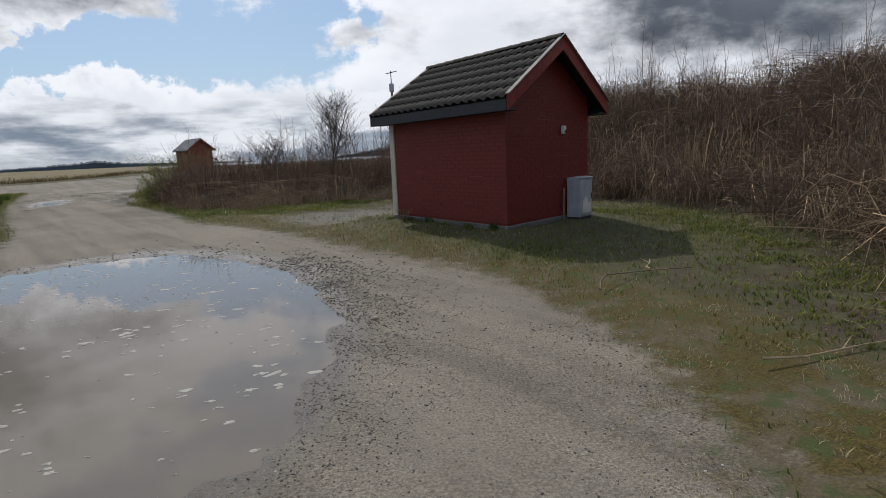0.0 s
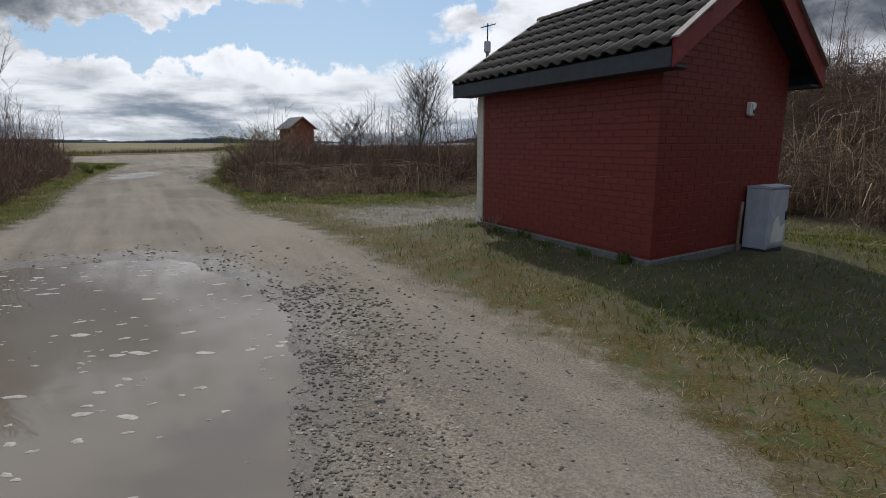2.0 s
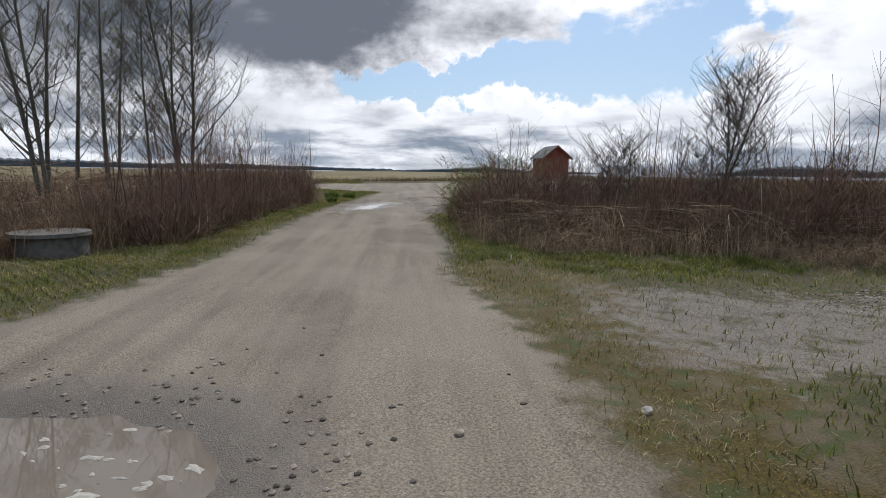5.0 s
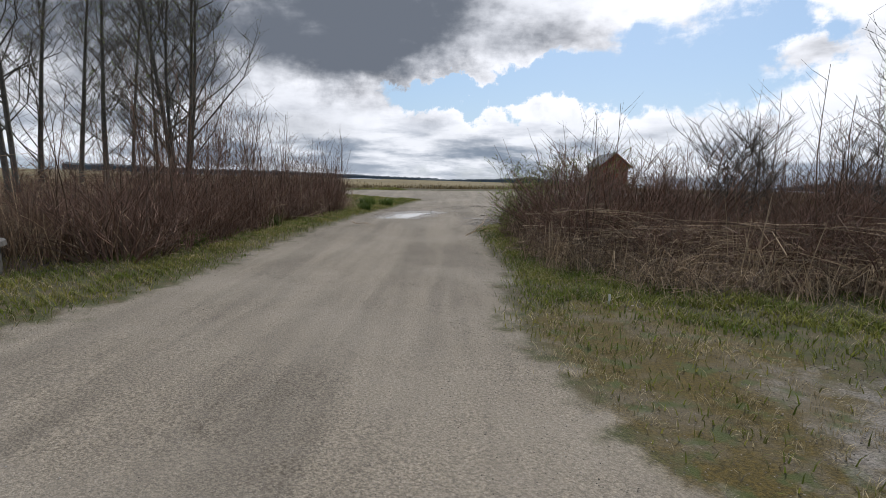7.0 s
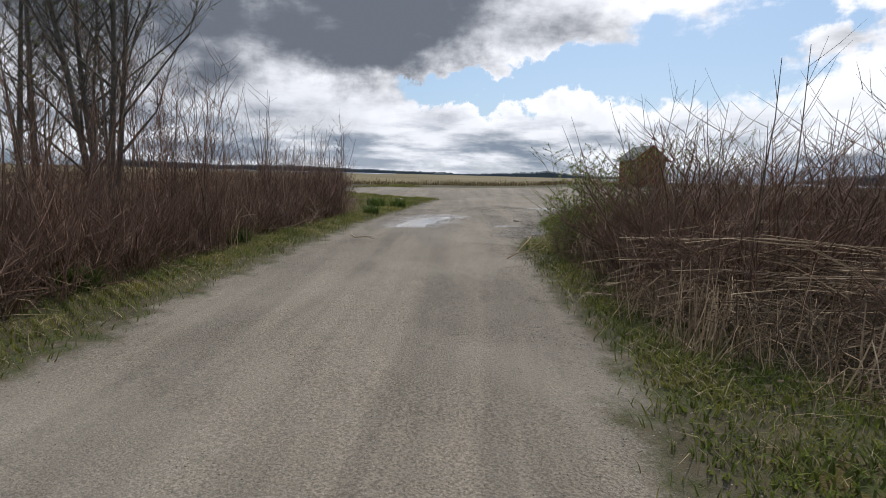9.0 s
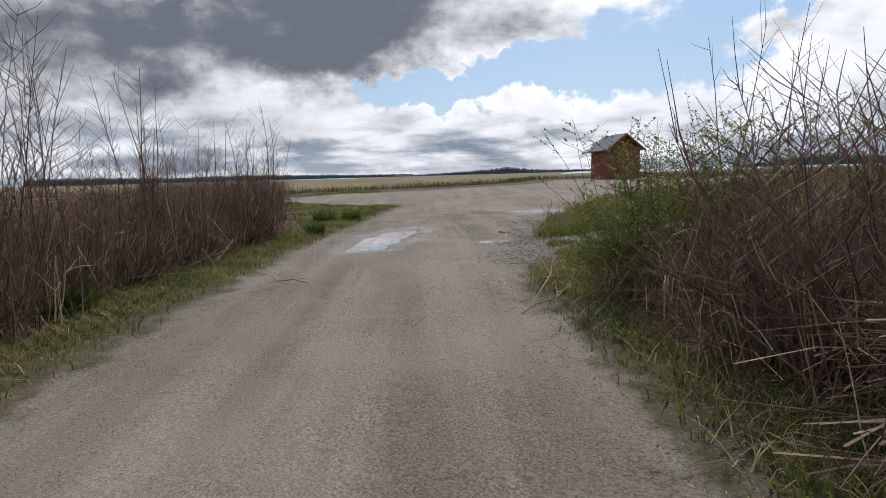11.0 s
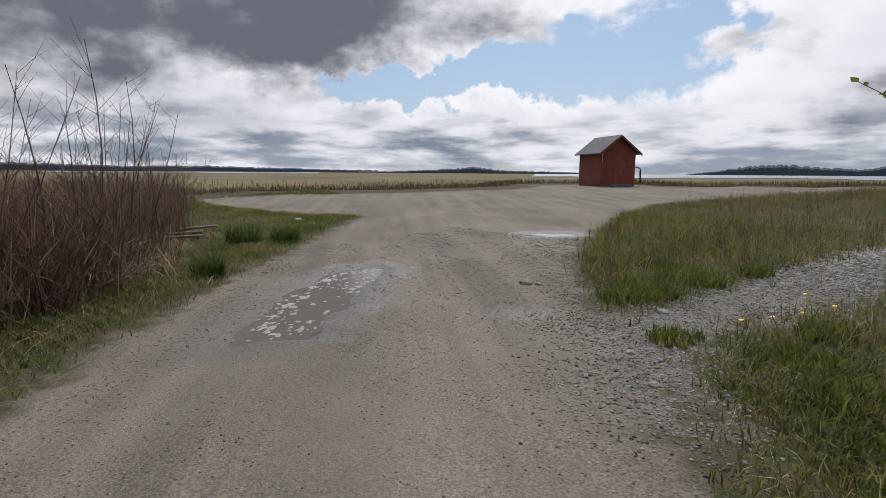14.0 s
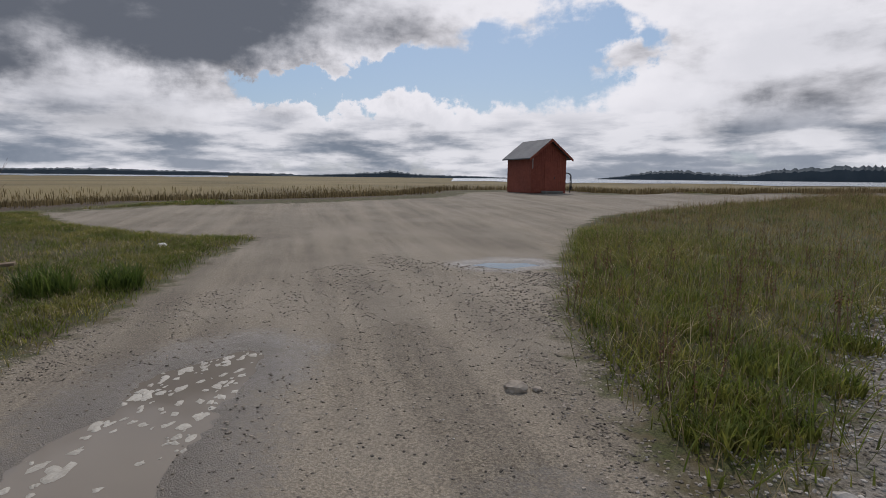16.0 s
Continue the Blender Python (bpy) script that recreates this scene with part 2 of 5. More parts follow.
grav = k.mix(k.math("MULTIPLY", wet, 0.75), grav, k.mix(grit, (0.035, 0.030, 0.026), (0.11, 0.095, 0.08)))
moss = k.mix(k.ramp(fine, 0.35, 0.7), (0.040, 0.030, 0.007), (0.105, 0.074, 0.016))
moss = k.mix(k.ramp(k.noise(p, 1.7, 6, 0.65), 0.46, 0.64, 0.0, 0.75), moss, k.mix(fine, (0.055, 0.044, 0.027), (0.155, 0.13, 0.092)))
moss = k.mix(k.ramp(mid, 0.5, 0.66, 0.0, 0.8), moss, (0.045, 0.062, 0.016))
soil = k.mix(k.ramp(fine, 0.35, 0.7), (0.030, 0.032, 0.011), (0.072, 0.078, 0.024))
soil = k.mix(k.ramp(mid, 0.42, 0.62, 0.0, 0.75), soil, (0.085, 0.064, 0.036))
soil = k.mix(k.ramp(k.noise(p, 1.3, 5), 0.45, 0.65, 0.0, 0.6), soil, (0.050, 0.040, 0.022))
dead = k.mix(k.ramp(fine, 0.3, 0.7), (0.030, 0.021, 0.014), (0.085, 0.060, 0.040))
field = k.mix(k.ramp(k.noise(p, 0.09, 5), 0.35, 0.65), (0.100, 0.078, 0.036), (0.165, 0.130, 0.062))
chalk = k.mix(k.ramp(fine, 0.3, 0.7), (0.082, 0.072, 0.061), (0.225, 0.203, 0.175))


def zone(name, lo=0.4, hi=0.6, k_edge=1.0):
    return k.ramp(k.math("ADD", k.attr(name), k.math("MULTIPLY", edge, k_edge)), lo, hi)


# dead: thicket litter, plus dark soil and painted cloud shade right of the road
col = k.mix(zone("dead"), soil, dead)
col = k.mix(zone("field", 0.4, 0.6, 0.3), col, field)
col = k.mix(zone("moss", 0.35, 0.7), col, moss)
patchy = k.math("MULTIPLY", k.math("SUBTRACT", k.noise(p, 4.5, 6, 0.7), 0.5), 1.6)
col = k.mix(k.ramp(k.math("ADD", k.math("ADD", k.attr("chalk"), edge), patchy), 0.25, 0.85), col, chalk)
col = k.mix(zone("road", 0.32, 0.68, 0.8), col, grav)
k.put(b.inputs["Base Color"], col)
k.put(b.inputs["Roughness"], k.mix(wet, (0.92,) * 3, (0.30,) * 3))
bump(k, b, k.math("ADD", k.math("ADD", k.math("MULTIPLY", grit, 0.35), k.math("MULTIPLY", fine, 0.5)), k.math("SUBTRACT", k.math("MULTIPLY", mid, 0.5), k.math("MULTIPLY", peb, 0.35))), 0.6, 0.02)

M_WATER, k, b = material("muddy_water", 0.02, 0.0, 0.5)
p = k.pos("Object")
k.put(b.inputs["Base Color"], k.mix(k.noise(p, 0.8, 4), (0.115, 0.095, 0.075), (0.16, 0.135, 0.105)))
b.inputs["IOR"].default_value = 1.33
bump(k, b, k.noise(p, 3.0, 3), 0.06, 0.01)

M_LAKE, k, b = material("lake_water", 0.12, 0.0, 0.5)
p = k.pos("Object")
k.put(b.inputs["Base Color"], k.mix(k.noise(p, 0.01, 4), (0.16, 0.19, 0.22), (0.20, 0.23, 0.26)))


# ---- mesh helpers ----
def mesh_of(name, verts, faces, mat, smooth=False):
    me = bpy.data.meshes.new(name)
    me.from_pydata([tuple(v) for v in verts] if not isinstance(verts, np.ndarray) else verts.tolist(), [],
                   faces.tolist() if isinstance(faces, np.ndarray) else faces)
    me.materials.append(mat)
    if smooth:
        me.polygons.foreach_set("use_smooth", [True] * len(me.polygons))
    me.update()
    return me


def part(name, data, mat=None, parent=None, label="", at=None):
    """Links a bmesh or mesh as one object under parent."""
    if isinstance(data, bmesh.types.BMesh):
        me = bpy.data.meshes.new(name)
        data.to_mesh(me)
        data.free()
        me.materials.append(mat)
        data = me
    ob = new(name, data)
    if parent:
        ob.parent = parent
    if at is not None:
        ob.matrix_basis = at
    if label:
        ob["label"] = label
    return ob


def empty(name, m, label, category, group="", kind=""):
    ob = new(name)
    ob.empty_display_size = 0.2
    ob.matrix_basis = m
    return tagged(ob, label, category, group, kind)


def box(bm, x0, x1, y0, y1, z0, z1, bevel=0.0, m=None):
    s = bmesh.ops.create_cube(bm, size=1.0)["verts"]
    bmesh.ops.scale(bm, vec=(x1 - x0, y1 - y0, z1 - z0), verts=s)
    bmesh.ops.translate(bm, vec=((x0 + x1) / 2, (y0 + y1) / 2, (z0 + z1) / 2), verts=s)
    if bevel:
        edges = list({e for v in s for e in v.link_edges})
        r = bmesh.ops.bevel(bm, geom=edges, offset=bevel, segments=1, affect="EDGES")
        s = list({v for f in r["faces"] for v in f.verts} | {v for v in s if v.is_valid})
    if m is not None:
        bmesh.ops.transform(bm, matrix=m, verts=[v for v in s if v.is_valid])
    return bm


def prism(bm, outline, d0, d1, axis="x"):
    """Extrudes a 2D outline (in the other two axes) from d0 to d1 along axis."""
    def at(p, d):
        return (d, p[0], p[1]) if axis == "x" else (p[0], d, p[1]) if axis == "y" else (p[0], p[1], d)
    a = [bm.verts.new(at(p, d0)) for p in outline]
    c = [bm.verts.new(at(p, d1)) for p in outline]
    n = len(a)
    bm.faces.new(a)
    bm.faces.new(c[::-1])
    for i in range(n):
        bm.faces.new((a[i], c[i], c[(i + 1) % n], a[(i + 1) % n]))
    bmesh.ops.recalc_face_normals(bm, faces=bm.faces)
    return bm


def tubes(paths, sides=3):
    """Vertices and faces of tapered tubes: each path is (points, radius at the foot, radius at the tip)."""
    V, F = [], []
    for pts, r0, r1 in paths:
        pts = np.asarray(pts, float)
        n = len(pts)
        d = np.gradient(pts, axis=0)
        d /= np.linalg.norm(d, axis=1)[:, None] + 1e-9
        ref = np.where(np.abs(d[:, 2:3]) > 0.9, [[1.0, 0, 0]], [[0, 0, 1.0]])
        u = np.cross(d, ref)
        u /= np.linalg.norm(u, axis=1)[:, None] + 1e-9
        v = np.cross(d, u)
        r = np.linspace(r0, r1, n)[:, None]
        base = len(V)
        ring = [pts + r * (math.cos(a) * u + math.sin(a) * v) for a in np.arange(sides) * 2 * math.pi / sides]
        for i in range(n):
            for s in range(sides):
                V.append(ring[s][i])
        for i in range(n - 1):
            for s in range(sides):
                a, c = base + i * sides + s, base + i * sides + (s + 1) % sides
                F.append((a, c, c + sides, a + sides))
        F.append(tuple(base + (n - 1) * sides + s for s in range(sides)))
    return np.array(V), F


def smooth(x, a, c):
    t = np.clip((np.asarray(x, float) - a) / (c - a), 0, 1)
    return t * t * (3 - 2 * t)


def inside(x, y, poly):
    """Signed distance to a polygon, positive inside."""
    x, y = np.asarray(x, float), np.asarray(y, float)
    d = np.full(x.shape, 1e9)
    sign = np.zeros(x.shape, bool)
    for (ax, ay), (bx, by) in zip(poly, poly[1:] + poly[:1]):
        ex, ey = bx - ax, by - ay
        t = np.clip(((x - ax) * ex + (y - ay) * ey) / (ex * ex + ey * ey), 0, 1)
        d = np.minimum(d, np.hypot(x - ax - t * ex, y - ay - t * ey))
        if ay != by:
            cross = (ay > y) != (by > y)
            sign ^= cross & (x < (bx - ax) * (y - ay) / (by - ay) + ax)
    return np.where(sign, d, -d)


def wave(x, y, size, seed=0.0):
    """Smooth bumps of about that size, between -1 and 1."""
    a, c = np.asarray(x) / size + seed, np.asarray(y) / size - seed * 1.7
    return (np.sin(a * 2.1 + 1.3 * np.sin(c * 1.7)) + np.sin(c * 2.6 + 1.1 * np.sin(a * 1.9 + 2)) + np.sin((a + c) * 3.7 + seed)) / 3

# ---- the ground: one sheet, with the road, verges, bank and reed field ----
ROAD = [(-4, -9), (-5.5, 0), (-7.2, 5.5), (-8.5, 9.1), (-9.4, 10.4), (-10.6, 12.1), (-11.8, 13.4), (-13.3, 14.9), (-15.1, 16.8), (-16.5, 18.4), (-18.5, 20.5), (-20.2, 22.5), (-21.6, 24.2),
        (-23.4, 26.5), (-26.0, 30.2), (-28, 29.2), (-32, 29.0), (-36, 30), (-35.5, 33), (-32, 38.5), (-29.5, 45), (-32, 53), (-29, 58), (-24.5, 53.8), (-14.3, 65.2), (-8, 74),
        (-4, 74), (-12.6, 60.3), (-19, 45.3), (-20.9, 40), (-20.3, 36), (-19.2, 31.5), (-17.6, 27), (-16, 24.4), (-13.6, 20.7), (-12.1, 19.2),
        (-9.1, 16.4), (-7.4, 14.3), (-4.6, 12.3), (-3.2, 10.9), (-1.3, 9.0), (0.4, 7.3), (1.2, 6), (1.75, 4.5), (1.9, 3), (1.8, 0), (1.5, -9)]
MOSS = [(3.3, -9), (3.5, 3), (3.0, 5.5), (1.6, 7.2), (0.6, 8.3), (-0.9, 10.2), (-2.4, 12.4), (-5.4, 15.5), (-8, 16.2), (-7.2, 14.2), (-4, 11.4), (-1, 8.2),
        (0.6, 6.5), (1.2, 4.5), (1.3, -9)]
BARE = [(-5.4, 14.7), (-4.0, 15.3), (-2.2, 16.8), (-0.4, 15.8), (-1.4, 13.1), (-2.6, 11.9), (-3.6, 12.1), (-4.7, 13.2)]
CHALK = [(-15.9, 23.8), (-15.5, 24.5), (-15.2, 25.5), (-14.8, 27.9), (-13.8, 31), (-13.0, 33), (-12.7, 30), (-13.6, 27), (-14.2, 25.3), (-14.6, 24.2), (-14.5, 23.2), (-14.2, 22.0), (-14.9, 21.9), (-15.4, 22.9)]
THICKET = [(-12.4, 20.2), (-10.4, 18.3), (-9.0, 17.3), (-7.5, 16.9), (-5.7, 17.4), (-4.6, 18.9), (-2.4, 19.1), (0, 18.2), (3.4, 15.9), (5.0, 13.6), (5.9, 11.2), (5.8, 8.4), (5.3, 5), (4.7, 2),
           (4.4, -9), (30, -9), (30, 30), (0, 30), (-8, 27), (-12, 24)]
REEDS = [(-11.2, -9), (-11.5, 4), (-12.1, 9.0), (-13.4, 12.4), (-15.8, 14.8), (-18.6, 17.4), (-21.6, 20.6), (-25.5, 24.5), (-31, 26.5), (-37.5, 27.5), (-37.5, 34),
         (-33.5, 39.5), (-31.3, 46), (-34.5, 53), (-30, 60.5), (-24.2, 56), (-14.6, 68), (-2, 84), (40, 90), (3500, 90), (3500, 6000), (-5000, 6000), (-5000, -9)]
PUDDLE = [(-7.4, 6.2), (-6.7, 7.9), (-6.0, 8.75), (-5.3, 9.3), (-4.6, 9.2), (-3.4, 8.5), (-2.1, 7.5), (-1.3, 6.2), (-0.85, 5.2), (-0.62, 4.2), (-0.55, 3.0), (-0.8, 1.8),
          (-1.6, 0.6), (-3.4, 0.2), (-5.2, 1.2), (-6.6, 3.4)]
PUDDLE_B = [(-17.8, 21.2), (-18.4, 21.8), (-19.1, 22.7), (-19.9, 24.0), (-19.9, 24.8), (-19.5, 24.8), (-18.9, 23.8), (-18.2, 22.9), (-17.6, 21.8)]
PUDDLE_C = [(-20.3, 29.9), (-20.0, 30.5), (-19.5, 30.9), (-19.2, 30.6), (-19.5, 30.0), (-19.9, 29.8)]
PUDDLE_D = [(-17.0, 23.8), (-16.7, 24.3), (-16.3, 24.3), (-16.1, 23.7), (-16.4, 23.3), (-16.8, 23.4)]
HOUSE_PAD = [(-1.4, 11.9), (0.96, 9.3), (2.6, 11.4), (0.5, 13.7)]
FOOT = [(30, -30), (4.4, -12), (4.7, 2), (5.3, 5), (5.8, 8.4), (5.9, 11.2), (5.0, 13.6), (3.4, 15.9), (0, 18.8), (-3.4, 21.2), (-4.2, 23.5), (1, 60), (60, 60)]


def ground_z(x, y, water=True):
    x, y = np.asarray(x, float), np.asarray(y, float)
    s = -0.55 * (x + 17) + 0.83 * (y - 22)
    z = 0.1 * smooth(s, -12, -2) + 0.72 * smooth(s, 2, 34)
    road = inside(x, y, ROAD)
    z += 0.012 * wave(x, y, 0.7) * smooth(road, -0.5, 0.5) + 0.05 * (1 - smooth(road, -1.2, 0.1)) * (1 + 0.8 * wave(x, y, 1.1, 2.0))
    reed = inside(x, y, REEDS)
    z += (np.minimum(z, 0.30) - z) * smooth(reed, 0.0, 5.0)
    bank = inside(x, y, FOOT)
    high = 1.5 * smooth(x, -4.6, 0.5) + 1.3 * smooth(x, 0.5, 5.0) + 1.9 * smooth(-y, -15, -5)
    z += high * smooth(bank, -0.2, 6.0) + 0.16 * wave(x, y, 1.6, 4.0) * smooth(bank, 0.5, 3)
    z += 0.62 * smooth(reed, 5.5, 12.0)
    z += 0.16 * smooth(inside(x, y, HOUSE_PAD), -1.9, -0.1)
    if water:
        for poly, deep, soft in ((PUDDLE, 0.10, 0.75), (PUDDLE_B, 0.10, 0.5), (PUDDLE_C, 0.06, 0.35), (PUDDLE_D, 0.03, 0.3)):
            z -= deep * smooth(inside(x, y, poly) + 0.09 * wave(x, y, 0.45, 1.0) + 0.05 * wave(x, y, 0.17, 3.0), -soft * 0.45, soft)
    return z


def gz(x, y):
    return float(ground_z(np.array([x]), np.array([y]))[0])


PUDDLE_LEVEL = -0.026


def steps(a, c, fine, far, lo, hi):
    mid = np.arange(a, c + fine / 2, fine)
    out, d = [c], fine
    while out[-1] < hi:
        d *= 1.22
        out.append(out[-1] + d)
    back, d = [a], fine
    while back[-1] > lo:
        d *= 1.22
        back.append(back[-1] - d)
    return np.concatenate([back[:0:-1], mid, out[1:]])


gx, gy = steps(-26, 6.5, 0.12, 0, -4900, 4900), steps(-1.5, 32, 0.12, 0, -3000, 4900)
X, Y = np.meshgrid(gx, gy)
fx, fy = X.ravel(), Y.ravel()
ids = np.arange(len(fx)).reshape(X.shape)
quads = np.stack([ids[:-1, :-1], ids[:-1, 1:], ids[1:, 1:], ids[1:, :-1]], -1).reshape(-1, 4)
me = mesh_of("ground", np.stack([fx, fy, ground_z(fx, fy)], 1), quads, M_GROUND, True)
d_pud = np.maximum.reduce([inside(fx, fy, q) * k for q, k in ((PUDDLE, 1), (PUDDLE_B, 1), (PUDDLE_C, 1.3))])
ZONES = {
    "road": smooth(inside(fx, fy, ROAD), -0.8, 0.8),
    "moss": smooth(inside(fx, fy, MOSS), -0.6, 0.8),
    "chalk": np.maximum(smooth(inside(fx, fy, CHALK), -0.7, 0.7), 0.72 * smooth(inside(fx, fy, BARE), -0.7, 0.9)),
    # the 0.46 term darkens the right verge: dark soil with cloud shade painted in
    "dead": np.maximum(0.46 * smooth(fx, 1.6, 3.2) * (1 - smooth(fy, 7.0, 10.0)), np.maximum(smooth(inside(fx, fy, THICKET), -0.4, 0.6), smooth(inside(fx, fy, REEDS), -0.8, 0.3))),
    "field": smooth(inside(fx, fy, REEDS), 3.0, 9.0),
    "wet": np.maximum(smooth(d_pud, -0.75 - 0.6 * smooth(fy, 6.5, 8.5), 0.05), 0.8 * smooth(inside(fx, fy, PUDDLE_D), -0.3, 0.2)),
}
for key, values in ZONES.items():
    me.attributes.new(key, "FLOAT", "POINT").data.foreach_set("value", values.astype(np.float32))
tagged(new("ground", me), "grey-brown gravel road with mossy and grassy verges", "ground", kind="structure")


def pool(poly, level, label):
    cx, cy = np.mean(poly, axis=0)
    ring = [(cx + (x - cx) * 1.18, cy + (y - cy) * 1.18) for x, y in poly]
    bm = bmesh.new()
    bm.faces.new([bm.verts.new((x, y, 0.0)) for x, y in ring])
    bmesh.ops.triangulate(bm, faces=bm.faces)
    bmesh.ops.recalc_face_normals(bm, faces=bm.faces)
    if bm.faces and bm.faces[:][0].normal.z < 0:
        bmesh.ops.reverse_faces(bm, faces=bm.faces)
    ob = part("water", bm, M_WATER, at=pose(0, 0, level))
    tagged(ob, label, "puddle", kind="structure")
    return ob


def level_of(poly, down):
    q = np.array(poly)
    c = q.mean(0)
    q = c + (q - c) * 1.18
    return float(ground_z(q[:, 0], q[:, 1]).min()) - down


pool(PUDDLE, PUDDLE_LEVEL, "wide muddy puddle on the gravel road")
pool(PUDDLE_B, level_of(PUDDLE_B, -0.002), "long shallow puddle on the gravel road")
pool(PUDDLE_C, level_of(PUDDLE_C, 0.0), "small bright puddle on the gravel")
pool(PUDDLE_D, level_of(PUDDLE_D, 0.016), "thin wet film with pebbles standing out of it")

# lake and far shore
bm = bmesh.new()
for a, c, r0, r1 in ((-60, 30, 112, 2600), (52, 75, 260, 2600)):
    n = 24
    row = []
    for i in range(n + 1):
        t = radians(a + (c - a) * i / n)
        jag = 1 + 0.25 * math.sin(i * 1.7) * math.sin(i * 0.6 + 1)
        row.append((bm.verts.new((-math.sin(t) * r0 * jag - 16, math.cos(t) * r0 * jag + 21, 0)), bm.verts.new((-math.sin(t) * r1 - 16, math.cos(t) * r1 + 21, 0))))
    for (p0, p1), (q0, q1) in zip(row, row[1:]):
        bm.faces.new((p0, p1, q1, q0))
bmesh.ops.recalc_face_normals(bm, faces=bm.faces)
tagged(part("water", bm, M_LAKE, at=pose(0, 0, 0.985)), "pale lake water beyond the reeds", "lake", kind="structure")


def shore(a0, a1, r, profile, seed, label):
    """A wooded far shore: a long ridge with an uneven skyline."""
    rng = np.random.default_rng(seed)
    n = 160
    V, F = [], []
    for i in range(n + 1):
        f = i / n
        t = radians(a0 + (a1 - a0) * f)
        h = np.interp(f, np.linspace(0, 1, len(profile)), profile) * (0.9 + 0.25 * rng.random())
        for rr, z in ((r, 0.0), (r + 3, h * 0.75), (r + 30, h), (r + 90, 0.0)):
            V.append((-math.sin(t) * rr - 16, math.cos(t) * rr + 21, z))
    for i in range(n):
        for j in range(3):
            q = i * 4 + j
            F.append((q, q + 4, q + 5, q + 1))
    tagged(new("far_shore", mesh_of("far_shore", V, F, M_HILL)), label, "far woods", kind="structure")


shore(16, -8, 2100, [2, 14, 30, 34, 24, 20, 38, 44, 48, 46], 1, "wooded hill across the lake, tinted blue-grey for haze")
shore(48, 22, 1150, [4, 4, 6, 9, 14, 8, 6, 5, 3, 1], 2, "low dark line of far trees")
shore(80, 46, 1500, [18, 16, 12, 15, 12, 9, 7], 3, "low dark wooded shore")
shore(-8, -60, 2000, [46, 40, 30, 30], 4, "wooded hill across the lake, tinted blue-grey for haze")

# ---- red brick house ----
U, VV = Vector((0.676, -0.737, 0)), Vector((0.737, 0.676, 0))
HOUSE = Matrix.Translation((-1.812, 11.896, 0.19)) @ Matrix(((U.x, VV.x, 0, 0), (U.y, VV.y, 0, 0), (0, 0, 1, 0), (0, 0, 0, 1)))
house = empty("transformer_house", HOUSE, "small red-painted brick house with a dark mossy tiled roof", "building")
HL, HW = 4.13, 3.21                      # roof length and width
W0, W1, V0, V1 = 0.29, 3.80, 0.30, 2.91  # walls
EAVE, RIDGE = 2.165, 3.215
PITCH = math.atan2(RIDGE - EAVE, HW / 2)


def under_roof(v):
    return EAVE + (RIDGE - EAVE) * (1 - abs(v - HW / 2) / (HW / 2)) - 0.09


bm = bmesh.new()
prism(bm, [(V0 + 0.0035, 0.1), (V1 - 0.0035, 0.1), (V1 - 0.0035, under_roof(V1)), (HW / 2, under_roof(HW / 2)), (V0 + 0.0035, under_roof(V0))], W0 + 0.012, W1 - 0.0035)
part("wall", bm, M_MORTAR, house, "red-painted brick wall")
bm = bmesh.new()
box(bm, W0 + 0.03, W1 - 0.03, V0 + 0.03, V1 - 0.03, -0.35, 0.14, 0.01)
box(bm, W0 - 0.005, W1 + 0.025, V0 - 0.025, V1 + 0.02, -0.35, 0.10, 0.015)
part("plinth", bm, M_PLINTH, house, "grey rendered plinth")

BL, BH, BD, JT = 0.230, 0.064, 0.10, 0.008


def brick_mesh(length):
    bm = bmesh.new()
    box(bm, 0, length, 0, BD, 0, BH, 0.0025)
    me = bpy.data.meshes.new("brick")
    bm.to_mesh(me)
    bm.free()
    me.materials.append(M_BRICK)
    return me


FULL, HALF = brick_mesh(BL), brick_mesh(BL / 2 - JT / 2)
rng = random.Random(4)
brick_rows = []
z, course = 0.14, 0
while z + BH < EAVE + 0.02:
    u, first = W0 + 0.15, True
    while u < W1 - 0.03:
        half = (first and course % 2) or u + BL > W1 + 0.01
        brick_rows.append((u, z, half, "road"))
        u += (BL / 2 - JT / 2 if half else BL) + JT
        first = False
    v, first = V0, True
    while v < V1 - 0.03:
        half = (first and not course % 2) or v + BL > V1 + 0.01
        brick_rows.append((v, z, half, "gable"))
        v += (BL / 2 - JT / 2 if half else BL) + JT
        first = False
    z += BH + JT
    course += 1
while z + BH < RIDGE - 0.12:                     # gable triangle
    v = V0 + (0 if course % 2 else BL / 2)
    while v < V1 - 0.03:
        if z + BH < under_roof(v) - 0.01 and z + BH < under_roof(v + BL) - 0.01:
            brick_rows.append((v, z, False, "gable"))
        v += BL + JT
    z += BH + JT
    course += 1
V, F, count = [], [], 0
for a, z, half, side in brick_rows:
    if side == "road":
        m = pose(a, V0 + rng.uniform(-0.0012, 0.0012), z)
    else:
        m = pose(W1 + rng.uniform(-0.0012, 0.0012), a, z, 0, 0, 90)
    src = HALF if half else FULL
    if side == "road" and z > 0.55 and count < 300:
        part("brick", src, None, house, at=m)
        count += 1
    else:
        o = len(V)
        V += [tuple(m @ q.co) for q in src.vertices]
        F += [tuple(o + i for i in f.vertices) for f in src.polygons]
rest = part("brick_coursing", mesh_of("brick_coursing", V, F, M_BRICK), None, house)
rest["kind"] = "stuff"

